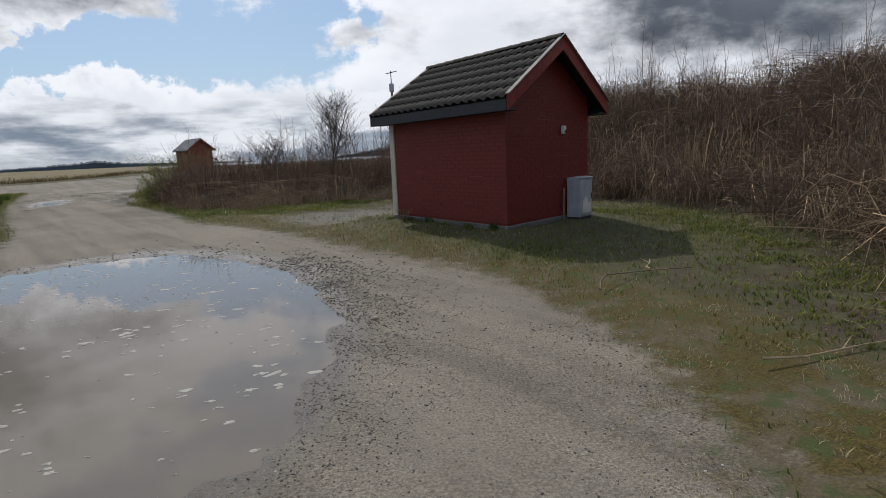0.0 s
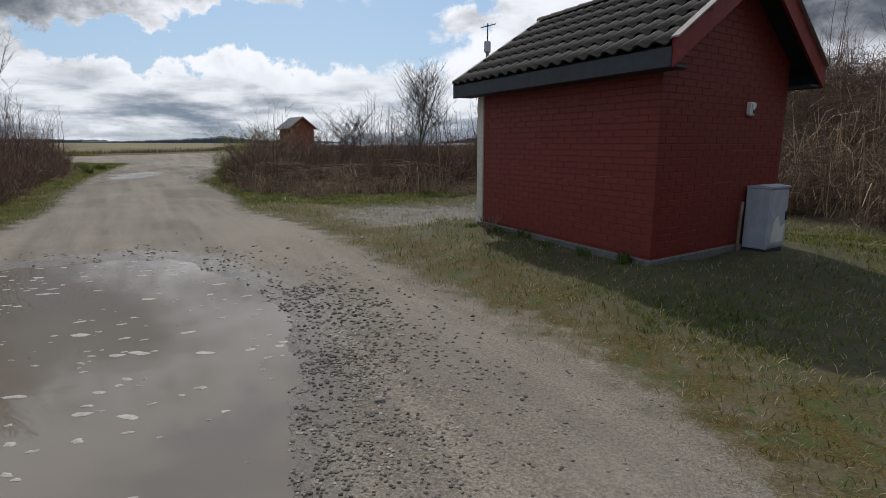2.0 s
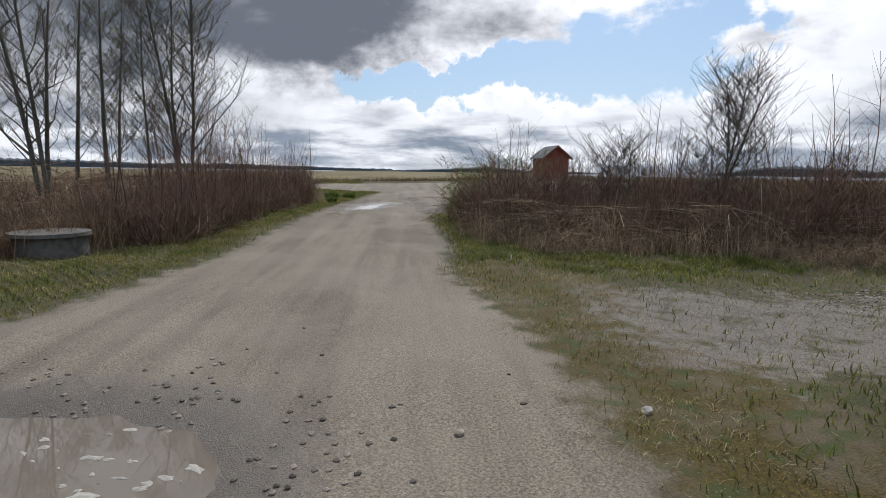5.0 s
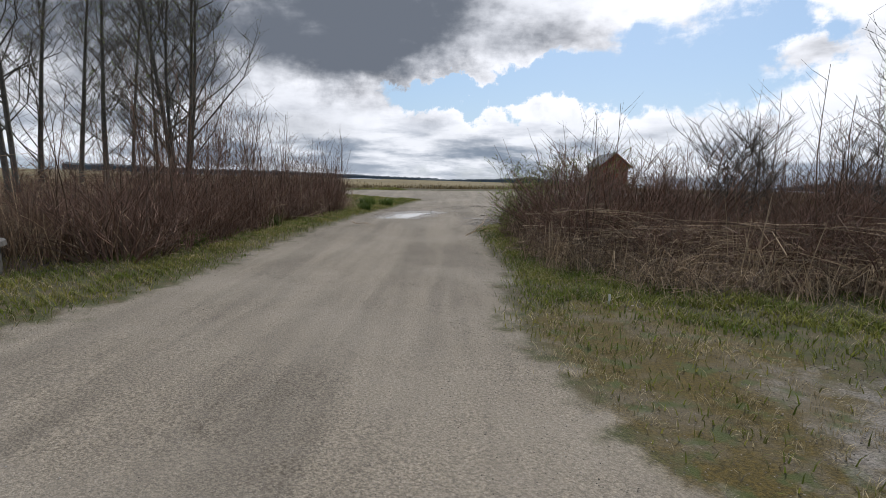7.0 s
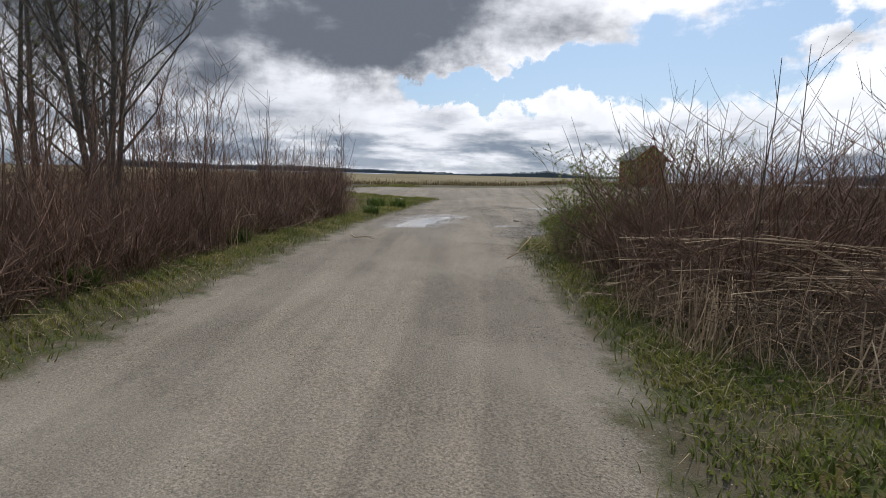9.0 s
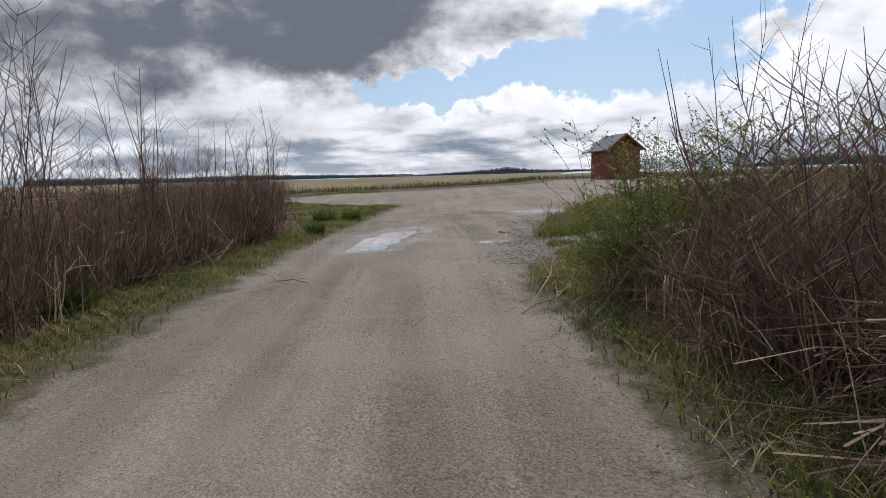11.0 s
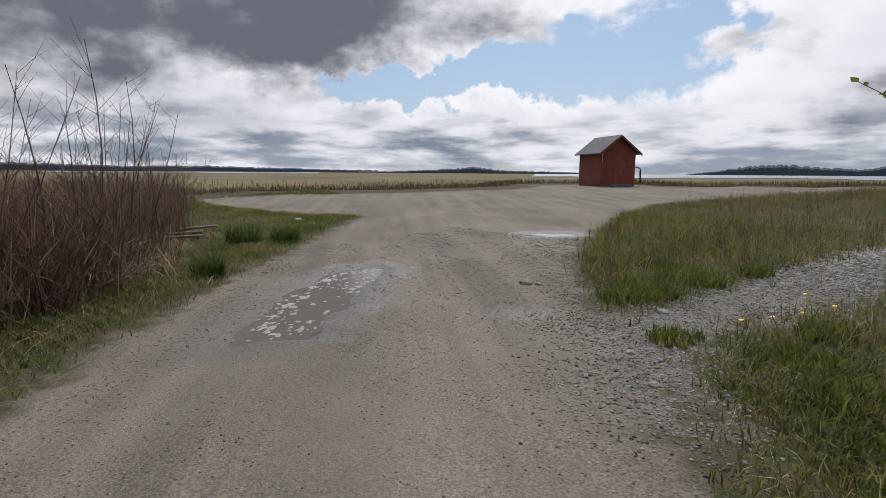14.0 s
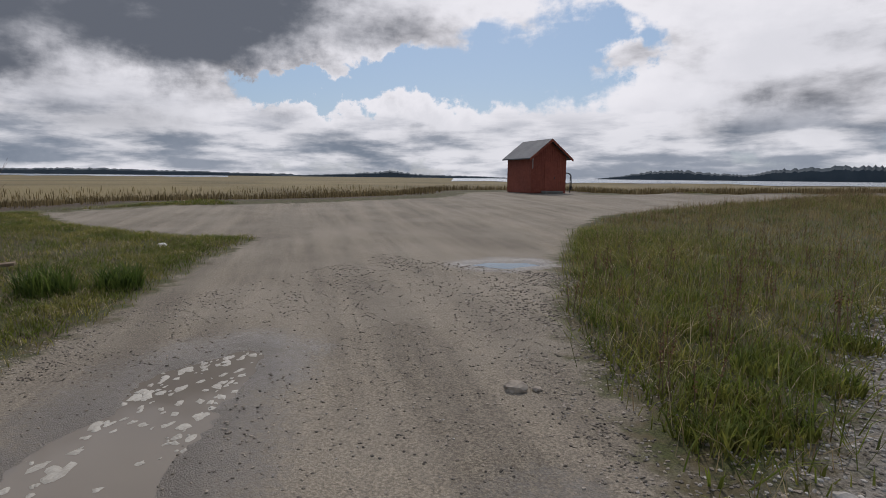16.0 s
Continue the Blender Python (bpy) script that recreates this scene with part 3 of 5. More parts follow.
rng = random.Random(12)
M_BARE = speckled("bare_mortar_line", (0.17, 0.05, 0.043), (0.27, 0.10, 0.085), 30, 0.85)
for i in range(26):
    zz = 0.14 + (BH + JT) * rng.randint(9, 26) - JT / 2
    ln = rng.uniform(0.12, 0.55)
    bm = bmesh.new()
    if i % 2:
        a = rng.uniform(W0 + 0.25, W1 - ln - 0.1)
        box(bm, a, a + ln, V0 - 0.003, V0 + 0.01, zz - 0.003, zz + 0.003)
    else:
        a = rng.uniform(V0 + 0.1, V1 - ln - 0.1)
        box(bm, W1 - 0.01, W1 + 0.003, a, a + ln, zz - 0.003, zz + 0.003)
    part("bare_joint", bm, M_BARE, house, "pale line where paint has gone")
bm = bmesh.new()
box(bm, W0 - 0.02, W0 + 0.145, V0 - 0.022, V0 + 0.12, 0.03, EAVE - 0.10, 0.006)
part("corner_pilaster", bm, M_CREAM, house, "cream rendered corner strip")
bm = bmesh.new()
box(bm, W0 - 0.03, W0 + 0.02, V0 + 0.11, V1, 0.03, EAVE - 0.05, 0.006)
part("end_wall", bm, M_CREAM, house, "cream rendered end wall")

# roof: deck, eave boards, barge boards with metal edges, tiles
for side in (0, 1):
    a, c = (0, HW / 2) if side == 0 else (HW, HW / 2)
    bm = bmesh.new()
    prism(bm, [(a, EAVE - 0.055), (c, RIDGE - 0.055), (c, RIDGE - 0.02), (a, EAVE - 0.02)], 0.03, HL - 0.03)
    part("roof_deck", bm, M_FASCIA, house)
    bm = bmesh.new()
    o = 0.0 if side == 0 else HW
    sg = 1 if side == 0 else -1
    box(bm, 0.02, HL - 0.02, min(o - 0.015 * sg, o + 0.03 * sg), max(o - 0.015 * sg, o + 0.03 * sg), EAVE - 0.20, EAVE - 0.02, 0.006)
    part("eave_board", bm, M_FASCIA, house, "dark grey eave board")
    bm = bmesh.new()
    box(bm, 0.03, HL - 0.03, min(o + 0.03 * sg, o + 0.30 * sg), max(o + 0.03 * sg, o + 0.30 * sg), EAVE - 0.19, EAVE - 0.165)
    part("soffit", bm, M_FASCIA, house)
    for end, u0, u1 in (("far", -0.005, 0.03), ("near", HL - 0.03, HL + 0.005)):
        bm = bmesh.new()
        prism(bm, [(a, EAVE - 0.20), (c, RIDGE - 0.20), (c, RIDGE + 0.045), (a, EAVE + 0.045)], u0, u1)
        part("barge_board", bm, M_RED_BOARD if end == "near" else M_FASCIA, house)
        bm = bmesh.new()
        prism(bm, [(a - 0.01 * sg, EAVE + 0.047), (c, RIDGE + 0.047), (c, RIDGE + 0.062), (a - 0.01 * sg, EAVE + 0.062)], u0 - 0.012, u1 + 0.045)
        part("verge_edge", bm, M_FLASH, house, "pale weathered metal edge")


def tile_mesh(wd, ln):
    n = 7
    V, F = [], []
    for j, y in enumerate((0.0, ln)):
        lift = 0.022 if j == 0 else 0.0
        for i in range(n):
            x = wd * i / (n - 1)
            h = 0.024 * math.sin(2 * math.pi * i / (n - 1)) + lift
            V += [(x, y, h + 0.014), (x, y, h)]
    for i in range(n - 1):
        a, c = 2 * i, 2 * n + 2 * i
        F += [(a, a + 2, c + 2, c), (a + 1, c + 1, c + 3, a + 3), (a, a + 1, a + 3, a + 2)]
    return mesh_of("roof_tile", V, F, M_TILE, True)


COLS, ROWS = 19, 6
slope = math.hypot(HW / 2, RIDGE - EAVE)
TILE = tile_mesh((HL - 0.08) / COLS + 0.012, slope / ROWS + 0.05)
rng = random.Random(7)
for side in (0, 1):
    for r in range(ROWS):
        for c in range(COLS):
            s = r * slope / ROWS - 0.035
            y, zz = s * math.cos(PITCH), EAVE + s * math.sin(PITCH) + 0.012
            u = 0.04 + c * (HL - 0.08) / COLS
            tilt = rng.uniform(-0.6, 0.6)
            if side == 0:
                m = pose(u, y, zz, math.degrees(PITCH) - 1.5, tilt, rng.uniform(-0.5, 0.5))
            else:
                m = pose(u + (HL - 0.08) / COLS, HW - y, zz, math.degrees(PITCH) - 1.5, tilt, 180 + rng.uniform(-0.5, 0.5))
            part("roof_tile", TILE, None, house, at=m)
V, F = [], []
for c in range(12):
    u0, n = 0.02 + c * (HL - 0.04) / 12, 7
    base = len(V)
    for j, (u, rr) in enumerate(((u0, 0.105), (u0 + (HL - 0.04) / 12 + 0.03, 0.092))):
        for i in range(n):
            t = math.pi * i / (n - 1)
            V.append((u, HW / 2 + rr * math.cos(t), RIDGE + 0.01 + rr * 0.75 * math.sin(t)))
    F += [(base + i, base + i + 1, base + n + i + 1, base + n + i) for i in range(n - 1)]
part("ridge_tiles", mesh_of("ridge_tiles", V, F, M_TILE), None, house)

bm = bmesh.new()
box(bm, W1 + 0.0, W1 + 0.07, 1.94, 2.04, 1.61, 1.76, 0.012)
box(bm, W1 + 0.065, W1 + 0.085, 1.95, 2.03, 1.69, 1.745, 0.005)
sign = part("vent_box", bm, M_WHITE, house, "small white box on the gable")
bm = bmesh.new()
box(bm, W1 + 0.083, W1 + 0.09, 1.96, 2.02, 1.63, 1.675, 0.004)
part("grille", bm, M_BLACK, sign)

# the gable end is not quite square to the road wall
SKEW = 0.159


def squared(x, y):
    return x - SKEW * y * x / HL


seen = set()
for ob in house.children_recursive:
    if ob.data.name.startswith(("brick", "roof_tile")) and ob.data.users > 1:
        ob.location.x = squared(ob.location.x, ob.location.y)
    else:
        for q in ob.data.vertices:
            q.co.x = squared(q.co.x, q.co.y)

# cable cabinet beside the gable
CAB = pose(2.12, 10.71, 0.03, 0, 0, -38.6) @ Matrix.Diagonal((0.78, 0.66, 1.0, 1.0))
cab = empty("cable_cabinet", CAB, "grey cable cabinet with a peeling door on a dark base", "electric cabinet")
bm = bmesh.new()
box(bm, 0.0, 0.34, 0.02, 0.66, -0.25, 0.22, 0.01)
part("base", bm, M_FASCIA, cab, "black plinth")
bm = bmesh.new()
box(bm, -0.01, 0.35, 0.0, 0.68, 0.22, 0.94, 0.012)
part("body", bm, M_CABINET, cab)
bm = bmesh.new()
prism(bm, [(-0.01, 0.94), (0.375, 0.94), (0.375, 0.96), (0.17, 0.975), (-0.01, 0.96)], -0.008, 0.688, "y")
part("lid", bm, M_CABINET, cab)
bm = bmesh.new()
box(bm, 0.35, 0.366, 0.03, 0.65, 0.25, 0.92, 0.006)
door = part("door", bm, M_CABINET, cab)
bm = bmesh.new()
prism(bm, [(0.12, 0.3), (0.56, 0.3), (0.60, 0.52), (0.45, 0.46), (0.30, 0.62), (0.14, 0.52)], 0.367, 0.371)
part("peeling_patch", bm, M_WHITE, door, "pale peeling paint patch")
bm = bmesh.new()
box(bm, 0.366, 0.39, 0.58, 0.61, 0.55, 0.66, 0.006)
part("handle", bm, M_FASCIA, door)
v, f = tubes([([(0, 0, -0.2), (0.0, 0, 0.3), (0.01, 0, 0.62)], 0.018, 0.018)], 8)
tagged(part("cable_pipe", mesh_of("cable_pipe", v, f, M_WOOD, True), at=pose(2.04, 10.58, 0.19)), "thin pale pipe standing against the brick gable", "pipe")

# mast behind the house
mast = empty("aerial_mast", pose(-1.48, 12.86, -0.2), "slim pole with a cross arm beside the house gable", "pole")
v, f = tubes([([(0, 0, 1.95), (0, 0, 2.6), (0, 0, 3.28)], 0.03, 0.026), ([(0, 0, 2.05), (0.45, -0.54, 2.05)], 0.018, 0.018)], 8)
part("post", mesh_of("post", v, f, M_WOOD, True), None, mast)
bm = bmesh.new()
box(bm, -0.05, 0.05, -0.04, 0.04, 3.16, 3.34, 0.012)
part("fitting", bm, M_CABINET, mast)
v, f = tubes([([(0, 0, 3.3), (0, 0, 3.62)], 0.012, 0.01), ([(-0.12, 0.02, 3.56), (0.14, -0.02, 3.60)], 0.009, 0.009)], 5)
part("cross_arm", mesh_of("cross_arm", v, f, M_BLACK), None, mast)

# ---- far hut by the reeds ----
HUT_Z = gz(-27.9, 52.3)
GN = Vector((0.772, -0.637, 0))
SN = Vector((-0.637, -0.772, 0))
HUT = Matrix.Translation((-28.15, 52.1, HUT_Z)) @ Matrix(((-GN.x, -SN.x, 0, 0), (-GN.y, -SN.y, 0, 0), (0, 0, 1, 0), (0, 0, 0, 1)))
hut = empty("shed", HUT, "small red-brown shed with a grey gabled roof by the reed field", "shed")
SL, SW, SE, SR = 3.15, 2.3, 2.15, 3.12     # length along x (away from the gable), width along y
bm = bmesh.new()
prism(bm, [(0, 0.02), (SW, 0.02), (SW, SE), (SW / 2, SR - 0.06), (0, SE)], 0, SL)
part("wall", bm, M_HUT, hut)
for i in range(19):
    y = i * SW / 19
    top = SE + (SR - 0.08 - SE) * (1 - abs(y + 0.06 - SW / 2) / (SW / 2)) - 0.03
    bm = bmesh.new()
    box(bm, -0.018, 0.002, y + 0.006, y + SW / 19 - 0.004, 0.05, top, 0.004)
    part("board", bm, M_HUT, hut)
for i in range(22):
    x = i * SL / 22
    bm = bmesh.new()
    box(bm, x + 0.006, x + SL / 22 - 0.004, -0.018, 0.002, 0.05, SE - 0.02, 0.004)
    part("board", bm, M_HUT, hut)
for side in (0, 1):
    a, c = (-0.28, SW / 2) if side == 0 else (SW + 0.28, SW / 2)
    ze = SE - 0.17
    bm = bmesh.new()
    prism(bm, [(a, ze), (c, SR), (c, SR + 0.07), (a, ze + 0.07)], -0.30, SL + 0.25)
    part("roof", bm, M_HUT_ROOF, hut, "grey felt roof")
    bm = bmesh.new()
    prism(bm, [(a, ze - 0.10), (c, SR - 0.10), (c, SR + 0.05), (a, ze + 0.05)], -0.33, -0.302)
    part("barge_board", bm, M_HUT, hut)
bm = bmesh.new()
box(bm, -0.03, -0.019, 0.02, 0.09, 1.45, SE - 0.05, 0.004)
part("corner_strip", bm, M_FLASH, hut, "pale strip at the corner")
bm = bmesh.new()
box(bm, -0.04, -0.02, 0.85, 1.60, 0.06, 1.85, 0.006)
hd = part("door", bm, M_HUT, hut)
bm = bmesh.new()
box(bm, -0.065, -0.041, 1.48, 1.53, 0.85, 1.0, 0.006)
part("handle", bm, M_BLACK, hd)
bm = bmesh.new()
box(bm, -0.7, -0.15, 0.55, 1.75, -0.12, 0.16, 0.03)
tagged(part("concrete_step", bm, M_CONCRETE, at=HUT), "low concrete step in front of the shed", "step")
arc = [(0.9 * math.sin(t) * 0.62, 0, 1.0 + 0.22 * math.cos(t)) for t in np.linspace(-0.9, 1.7, 9)]
arc = [(p[0] + 0.5, 0.0, p[2]) for p in arc] + [(1.10, 0, 0.6), (1.08, 0, 0.30)]
v, f = tubes([(arc, 0.035, 0.035), ([(1.08, 0, 0.42), (1.08, 0, 0.2)], 0.06, 0.05), ([(0.95, 0, -0.1), (0.95, 0.0, 0.98)], 0.02, 0.02)], 8)
tagged(part("filling_hose", mesh_of("filling_hose", v, f, M_BLACK, True), at=HUT @ pose(0.25, SW - 0.1, 0, 0, 0, 62)), "curved black hose on a stand beside the shed", "hose")

# ---- concrete well ring and stake in the left verge ----
WELL = pose(-12.9, 10.6, gz(-12.9, 10.6))
well = empty("well", WELL, "old concrete well ring with a flat lid among dead stalks", "well")
bm = bmesh.new()
bmesh.ops.create_cone(bm, cap_ends=True, segments=28, radius1=0.55, radius2=0.53, depth=0.4, matrix=Matrix.Translation((0, 0, 0.12)))
part("ring", bm, M_CONCRETE, well)
bm = bmesh.new()
bmesh.ops.create_cone(bm, cap_ends=True, segments=28, radius1=0.60, radius2=0.59, depth=0.06, matrix=Matrix.Translation((0, 0, 0.35)))
part("lid", bm, M_CONCRETE, well)
v, f = tubes([([(0, 0, -0.2), (0.02, 0, 0.6), (0.0, 0.03, 1.35)], 0.045, 0.035)], 7)
tagged(part("stake", mesh_of("stake", v, f, M_WOOD), at=pose(-12.5, 9.7, gz(-12.5, 9.7), 2, -3)), "weathered wooden stake beside the well", "stake")

# ---- plants ----
def plant_mesh(name, groups, sides=3):
    """One mesh out of (paths, material) groups."""
    V, F, I, mats = [], [], [], []
    for paths, mat in groups:
        v, f = tubes(paths, sides)
        o = len(V)
        V += v.tolist()
        F += [tuple(i + o for i in q) for q in f]
        I += [len(mats)] * len(f)
        mats.append(mat)
    me = mesh_of(name, np.array(V), F, mats[0])
    for m in mats[1:]:
        me.materials.append(m)
    me.polygons.foreach_set("material_index", I)
    return me


def shoot(rng, base, h, lean, bend, n=5):
    a = rng.uniform(0, 2 * math.pi)
    d = np.array([math.cos(a), math.sin(a), 0]) * lean
    pts, p = [], np.array(base, float)
    for i in range(n):
        pts.append(p.copy())
        d = d + np.array([rng.uniform(-1, 1), rng.uniform(-1, 1), 0]) * bend
        p = p + (d + np.array([0, 0, 1.0])) * h / (n - 1)
    return pts


def twigs(rng, pts, count, lo, hi, rise=0.9, r=0.003):
    out = []
    for _ in range(count):
        f = rng.uniform(0.3, 0.98) * (len(pts) - 1)
        i = min(int(f), len(pts) - 2)
        p = np.array(pts[i]) + (np.array(pts[i + 1]) - np.array(pts[i])) * (f - i)
        a, ln = rng.uniform(0, 2 * math.pi), rng.uniform(lo, hi)
        d = np.array([math.cos(a), math.sin(a), rise * rng.uniform(0.4, 1.5)])
        d *= ln / np.linalg.norm(d)
        q = p + d * 0.55 + np.array([0, 0, rng.uniform(-0.02, 0.05)])
        out.append(([p, q, p + d + np.array([0, 0, 0.12 * ln])], r, 0.0012))
    return out


def upright_bush(seed, h, spread, count, tall=3, fine=6):
    rng = random.Random(seed)
    red, dark = [], []
    for i in range(count):
        a, r = rng.uniform(0, 2 * math.pi), spread * math.sqrt(rng.random())
        hh = h * rng.uniform(0.55, 1.0)
        s = shoot(rng, (r * math.cos(a), r * math.sin(a), -0.08), hh, 0.16, 0.10)
        (red if rng.random() < 0.7 else dark).append((s, rng.uniform(0.005, 0.009), 0.0018))
        red += twigs(rng, s, fine, 0.12, 0.42)
    for i in range(tall):
        a, r = rng.uniform(0, 2 * math.pi), spread * 0.6 * rng.random()
        s = shoot(rng, (r * math.cos(a), r * math.sin(a), -0.08), h * rng.uniform(1.25, 1.75), 0.12, 0.09, 6)
        dark.append((s, 0.013, 0.003))
        dark += twigs(rng, s, 12, 0.2, 0.6)
    return plant_mesh("shrub", [(red, M_STEM_RED), (dark, M_STEM_DARK)])


def tangle(seed, h, spread, count, pale):
    """Collapsed canes and stalks lying over one another, with some still upright."""
    rng = random.Random(seed)
    light, dark = [], []
    for i in range(count):
        a, r = rng.uniform(0, 2 * math.pi), spread * math.sqrt(rng.random())
        p = np.array([r * math.cos(a), r * math.sin(a), rng.uniform(-0.05, 0.45) * h])
        b, ln = rng.uniform(0, 2 * math.pi), rng.uniform(0.35, 1.3)
        if rng.random() < 0.22:
            pts = shoot(rng, (p[0], p[1], -0.05), h * rng.uniform(0.6, 1.35), 0.18, 0.08, 4)
        else:
            d = np.array([math.cos(b), math.sin(b), 0]) * ln
            top = h * rng.uniform(0.25, 0.9)
            pts = [p, p + d * 0.33 + (0, 0, top * 0.6), p + d * 0.7 + (0, 0, top * 0.7), p + d + (0, 0, top * rng.uniform(-0.1, 0.7))]
        (light if rng.random() < pale else dark).append((pts, rng.uniform(0.003, 0.0075), 0.002))
    return plant_mesh("bramble", [(light, M_STEM_PALE), (dark, M_STEM_DARK)])


def mound(seed, h, spread, count, fine=7):
    """A dense dome of arching canes that fork into fine upright twigs."""
    rng = random.Random(seed)
    red, dark = [], []
    for i in range(count):
        a, r = rng.uniform(0, 2 * math.pi), 0.4 * spread * math.sqrt(rng.random())
        b = a + rng.uniform(-0.7, 0.7)
        out = spread * rng.uniform(0.1, 1.0)
        top = h * math.sqrt(max(0.05, 1 - (out / spread) ** 2 * 0.85)) * rng.uniform(0.5, 1.12)
        p = np.array([r * math.cos(a), r * math.sin(a), -0.08])
        q = p + np.array([math.cos(b) * out, math.sin(b) * out, top])
        mid1 = p * 0.62 + q * 0.38 + np.array([rng.uniform(-0.06, 0.06), rng.uniform(-0.06, 0.06), 0.16 * top])
        mid2 = p * 0.28 + q * 0.72 + np.array([rng.uniform(-0.09, 0.09), rng.uniform(-0.09, 0.09), 0.10 * top])
        s = [p, mid1, mid2, q + np.array([rng.uniform(-0.1, 0.1), rng.uniform(-0.1, 0.1), rng.uniform(-0.1, 0.05)])]
        (red if rng.random() < 0.55 else dark).append((s, rng.uniform(0.006, 0.012), 0.002))
        red += twigs(rng, s, fine, 0.12, 0.5, 0.9, 0.0036)
    return plant_mesh("shrub", [(red, M_STEM_RED), (dark, M_STEM_DARK)])


def broken_stalks(seed, count, h, spread):
    """Thick dead stalks, some upright, most snapped over or leaning every way."""
    rng = random.Random(seed)
    light, dark = [], []
    for i in range(count):
        a, r = rng.uniform(0, 2 * math.pi), spread * math.sqrt(rng.random())
        p = np.array([r * math.cos(a), r * math.sin(a), -0.05])
        b, ln = rng.uniform(0, 2 * math.pi), h * rng.uniform(0.45, 1.0)
        side = np.array([math.cos(b), math.sin(b), 0])
        lean = rng.uniform(0.05, 0.5)
        knee = p + (side * lean + np.array([0, 0, 1.0])) * ln * rng.uniform(0.35, 0.75)
        kind = rng.random()
        if kind < 0.5:                       # snapped over
            tip = knee + side * ln * rng.uniform(0.2, 0.5) - np.array([0, 0, ln * rng.uniform(0.15, 0.5)])
        elif kind < 0.75:                    # leaning
            tip = knee + side * ln * rng.uniform(0.2, 0.6) + np.array([0, 0, ln * rng.uniform(0.0, 0.3)])
        else:
            tip = knee + (side * lean + np.array([0, 0, 1.0])) * ln * 0.5
        (light if rng.random() < 0.75 else dark).append(([p, (p + knee) / 2 + side * 0.02, knee, (knee + tip) / 2 + np.array([0, 0, 0.02]), tip], rng.uniform(0.007, 0.013), 0.004))
    return plant_mesh("bramble", [(light, M_STEM_PALE), (dark, M_STEM_DARK)])


def lying_canes(seed, count, reach, h):
    """Long thin canes blown flat, roughly one way, over each other."""
    rng = random.Random(seed)
    light, dark = [], []
    for i in range(count):
        b, ln = rng.gauss(0, 0.38), reach * rng.uniform(0.5, 1.0)
        d = np.array([math.cos(b), math.sin(b), 0]) * ln * rng.choice((-1, 1))
        c = np.array([rng.uniform(-0.6, 0.6), rng.uniform(-0.3, 0.5), h * rng.uniform(0.05, 1.0) ** 1.3])
        sag = rng.uniform(0.02, 0.16) * ln
        pts = [c - d * 0.5 - (0, 0, sag), c - d * 0.2 + (0, 0, rng.uniform(-0.03, 0.03)), c + d * 0.15, c + d * 0.5 - (0, 0, sag * rng.uniform(-0.4, 1.2))]
        pts = [np.array([q[0], q[1], max(q[2], 0.02)]) for q in pts]
        (light if rng.random() < 0.6 else dark).append((pts, rng.uniform(0.004, 0.009), 0.002))
    return plant_mesh("bramble", [(light, M_STEM_PALE), (dark, M_STEM_DARK)])


def scatter(poly, count, gap, seed):
    rng = np.random.default_rng(seed)
    q = np.array(poly)
    n = count * 60
    x, y = rng.uniform(q[:, 0].min(), q[:, 0].max(), n), rng.uniform(q[:, 1].min(), q[:, 1].max(), n)
    keep = inside(x, y, poly) > 0
    x, y = x[keep], y[keep]
    free = np.ones(len(x), bool)
    out = []
    for i in range(len(x)):
        if free[i]:
            out.append((float(x[i]), float(y[i])))
            if len(out) == count:
                break
            free &= (x - x[i]) ** 2 + (y - y[i]) ** 2 > gap * gap
    return out


def plant(meshes, places, name, label, group, seed, lo=0.8, hi=1.2, sink=0.0, category="bush"):
    rng = random.Random(seed)
    zs = ground_z(np.array([p[0] for p in places]), np.array([p[1] for p in places]))
    for (x, y), z in zip(places, zs):
        ob = new(name, rng.choice(meshes))
        s = rng.uniform(lo, hi)
        ob.matrix_basis = pose(x, y, z - sink, rng.uniform(-5, 5), rng.uniform(-5, 5), rng.uniform(0, 360)) @ Matrix.Diagonal((s, s, s * rng.uniform(0.85, 1.15), 1))
        tagged(ob, label, category, group)


def plant_stuff(meshes, places, name, label, seed, lo=0.8, hi=1.2, turns=None):
    """Growth that nobody could count, as one object."""
    rng = random.Random(seed)
    zs = ground_z(np.array([p[0] for p in places]), np.array([p[1] for p in places]))
    store = []
    for me in meshes:
        co = np.empty(len(me.vertices) * 3)
        me.vertices.foreach_get("co", co)
        store.append((np.c_[co.reshape(-1, 3), np.ones(len(me.vertices))], [tuple(q.vertices) for q in me.polygons], [q.material_index for q in me.polygons], me))
    V, F, I, n = [], [], [], 0
    mats = []
    for i, ((x, y), z) in enumerate(zip(places, zs)):
        co, faces, mi, me = rng.choice(store)
        s = rng.uniform(lo, hi)
        m = pose(x, y, z, rng.uniform(-6, 6), rng.uniform(-6, 6), rng.uniform(0, 360) if turns is None else turns[i]) @ Matrix.Diagonal((s, s, s * rng.uniform(0.75, 1.25), 1))
        V.append((co @ np.array(m).T)[:, :3])
        F += [tuple(i + n for i in q) for q in faces]
        for q in me.materials:
            if q not in mats:
                mats.append(q)
        I += [mats.index(me.materials[q]) for q in mi]
        n += len(co)
    me = mesh_of(name, np.concatenate(V), F, mats[0])
    for q in mats[1:]:
        me.materials.append(q)
    me.polygons.foreach_set("material_index", I)
    tagged(new(name, me), label, "scrub", kind="stuff")


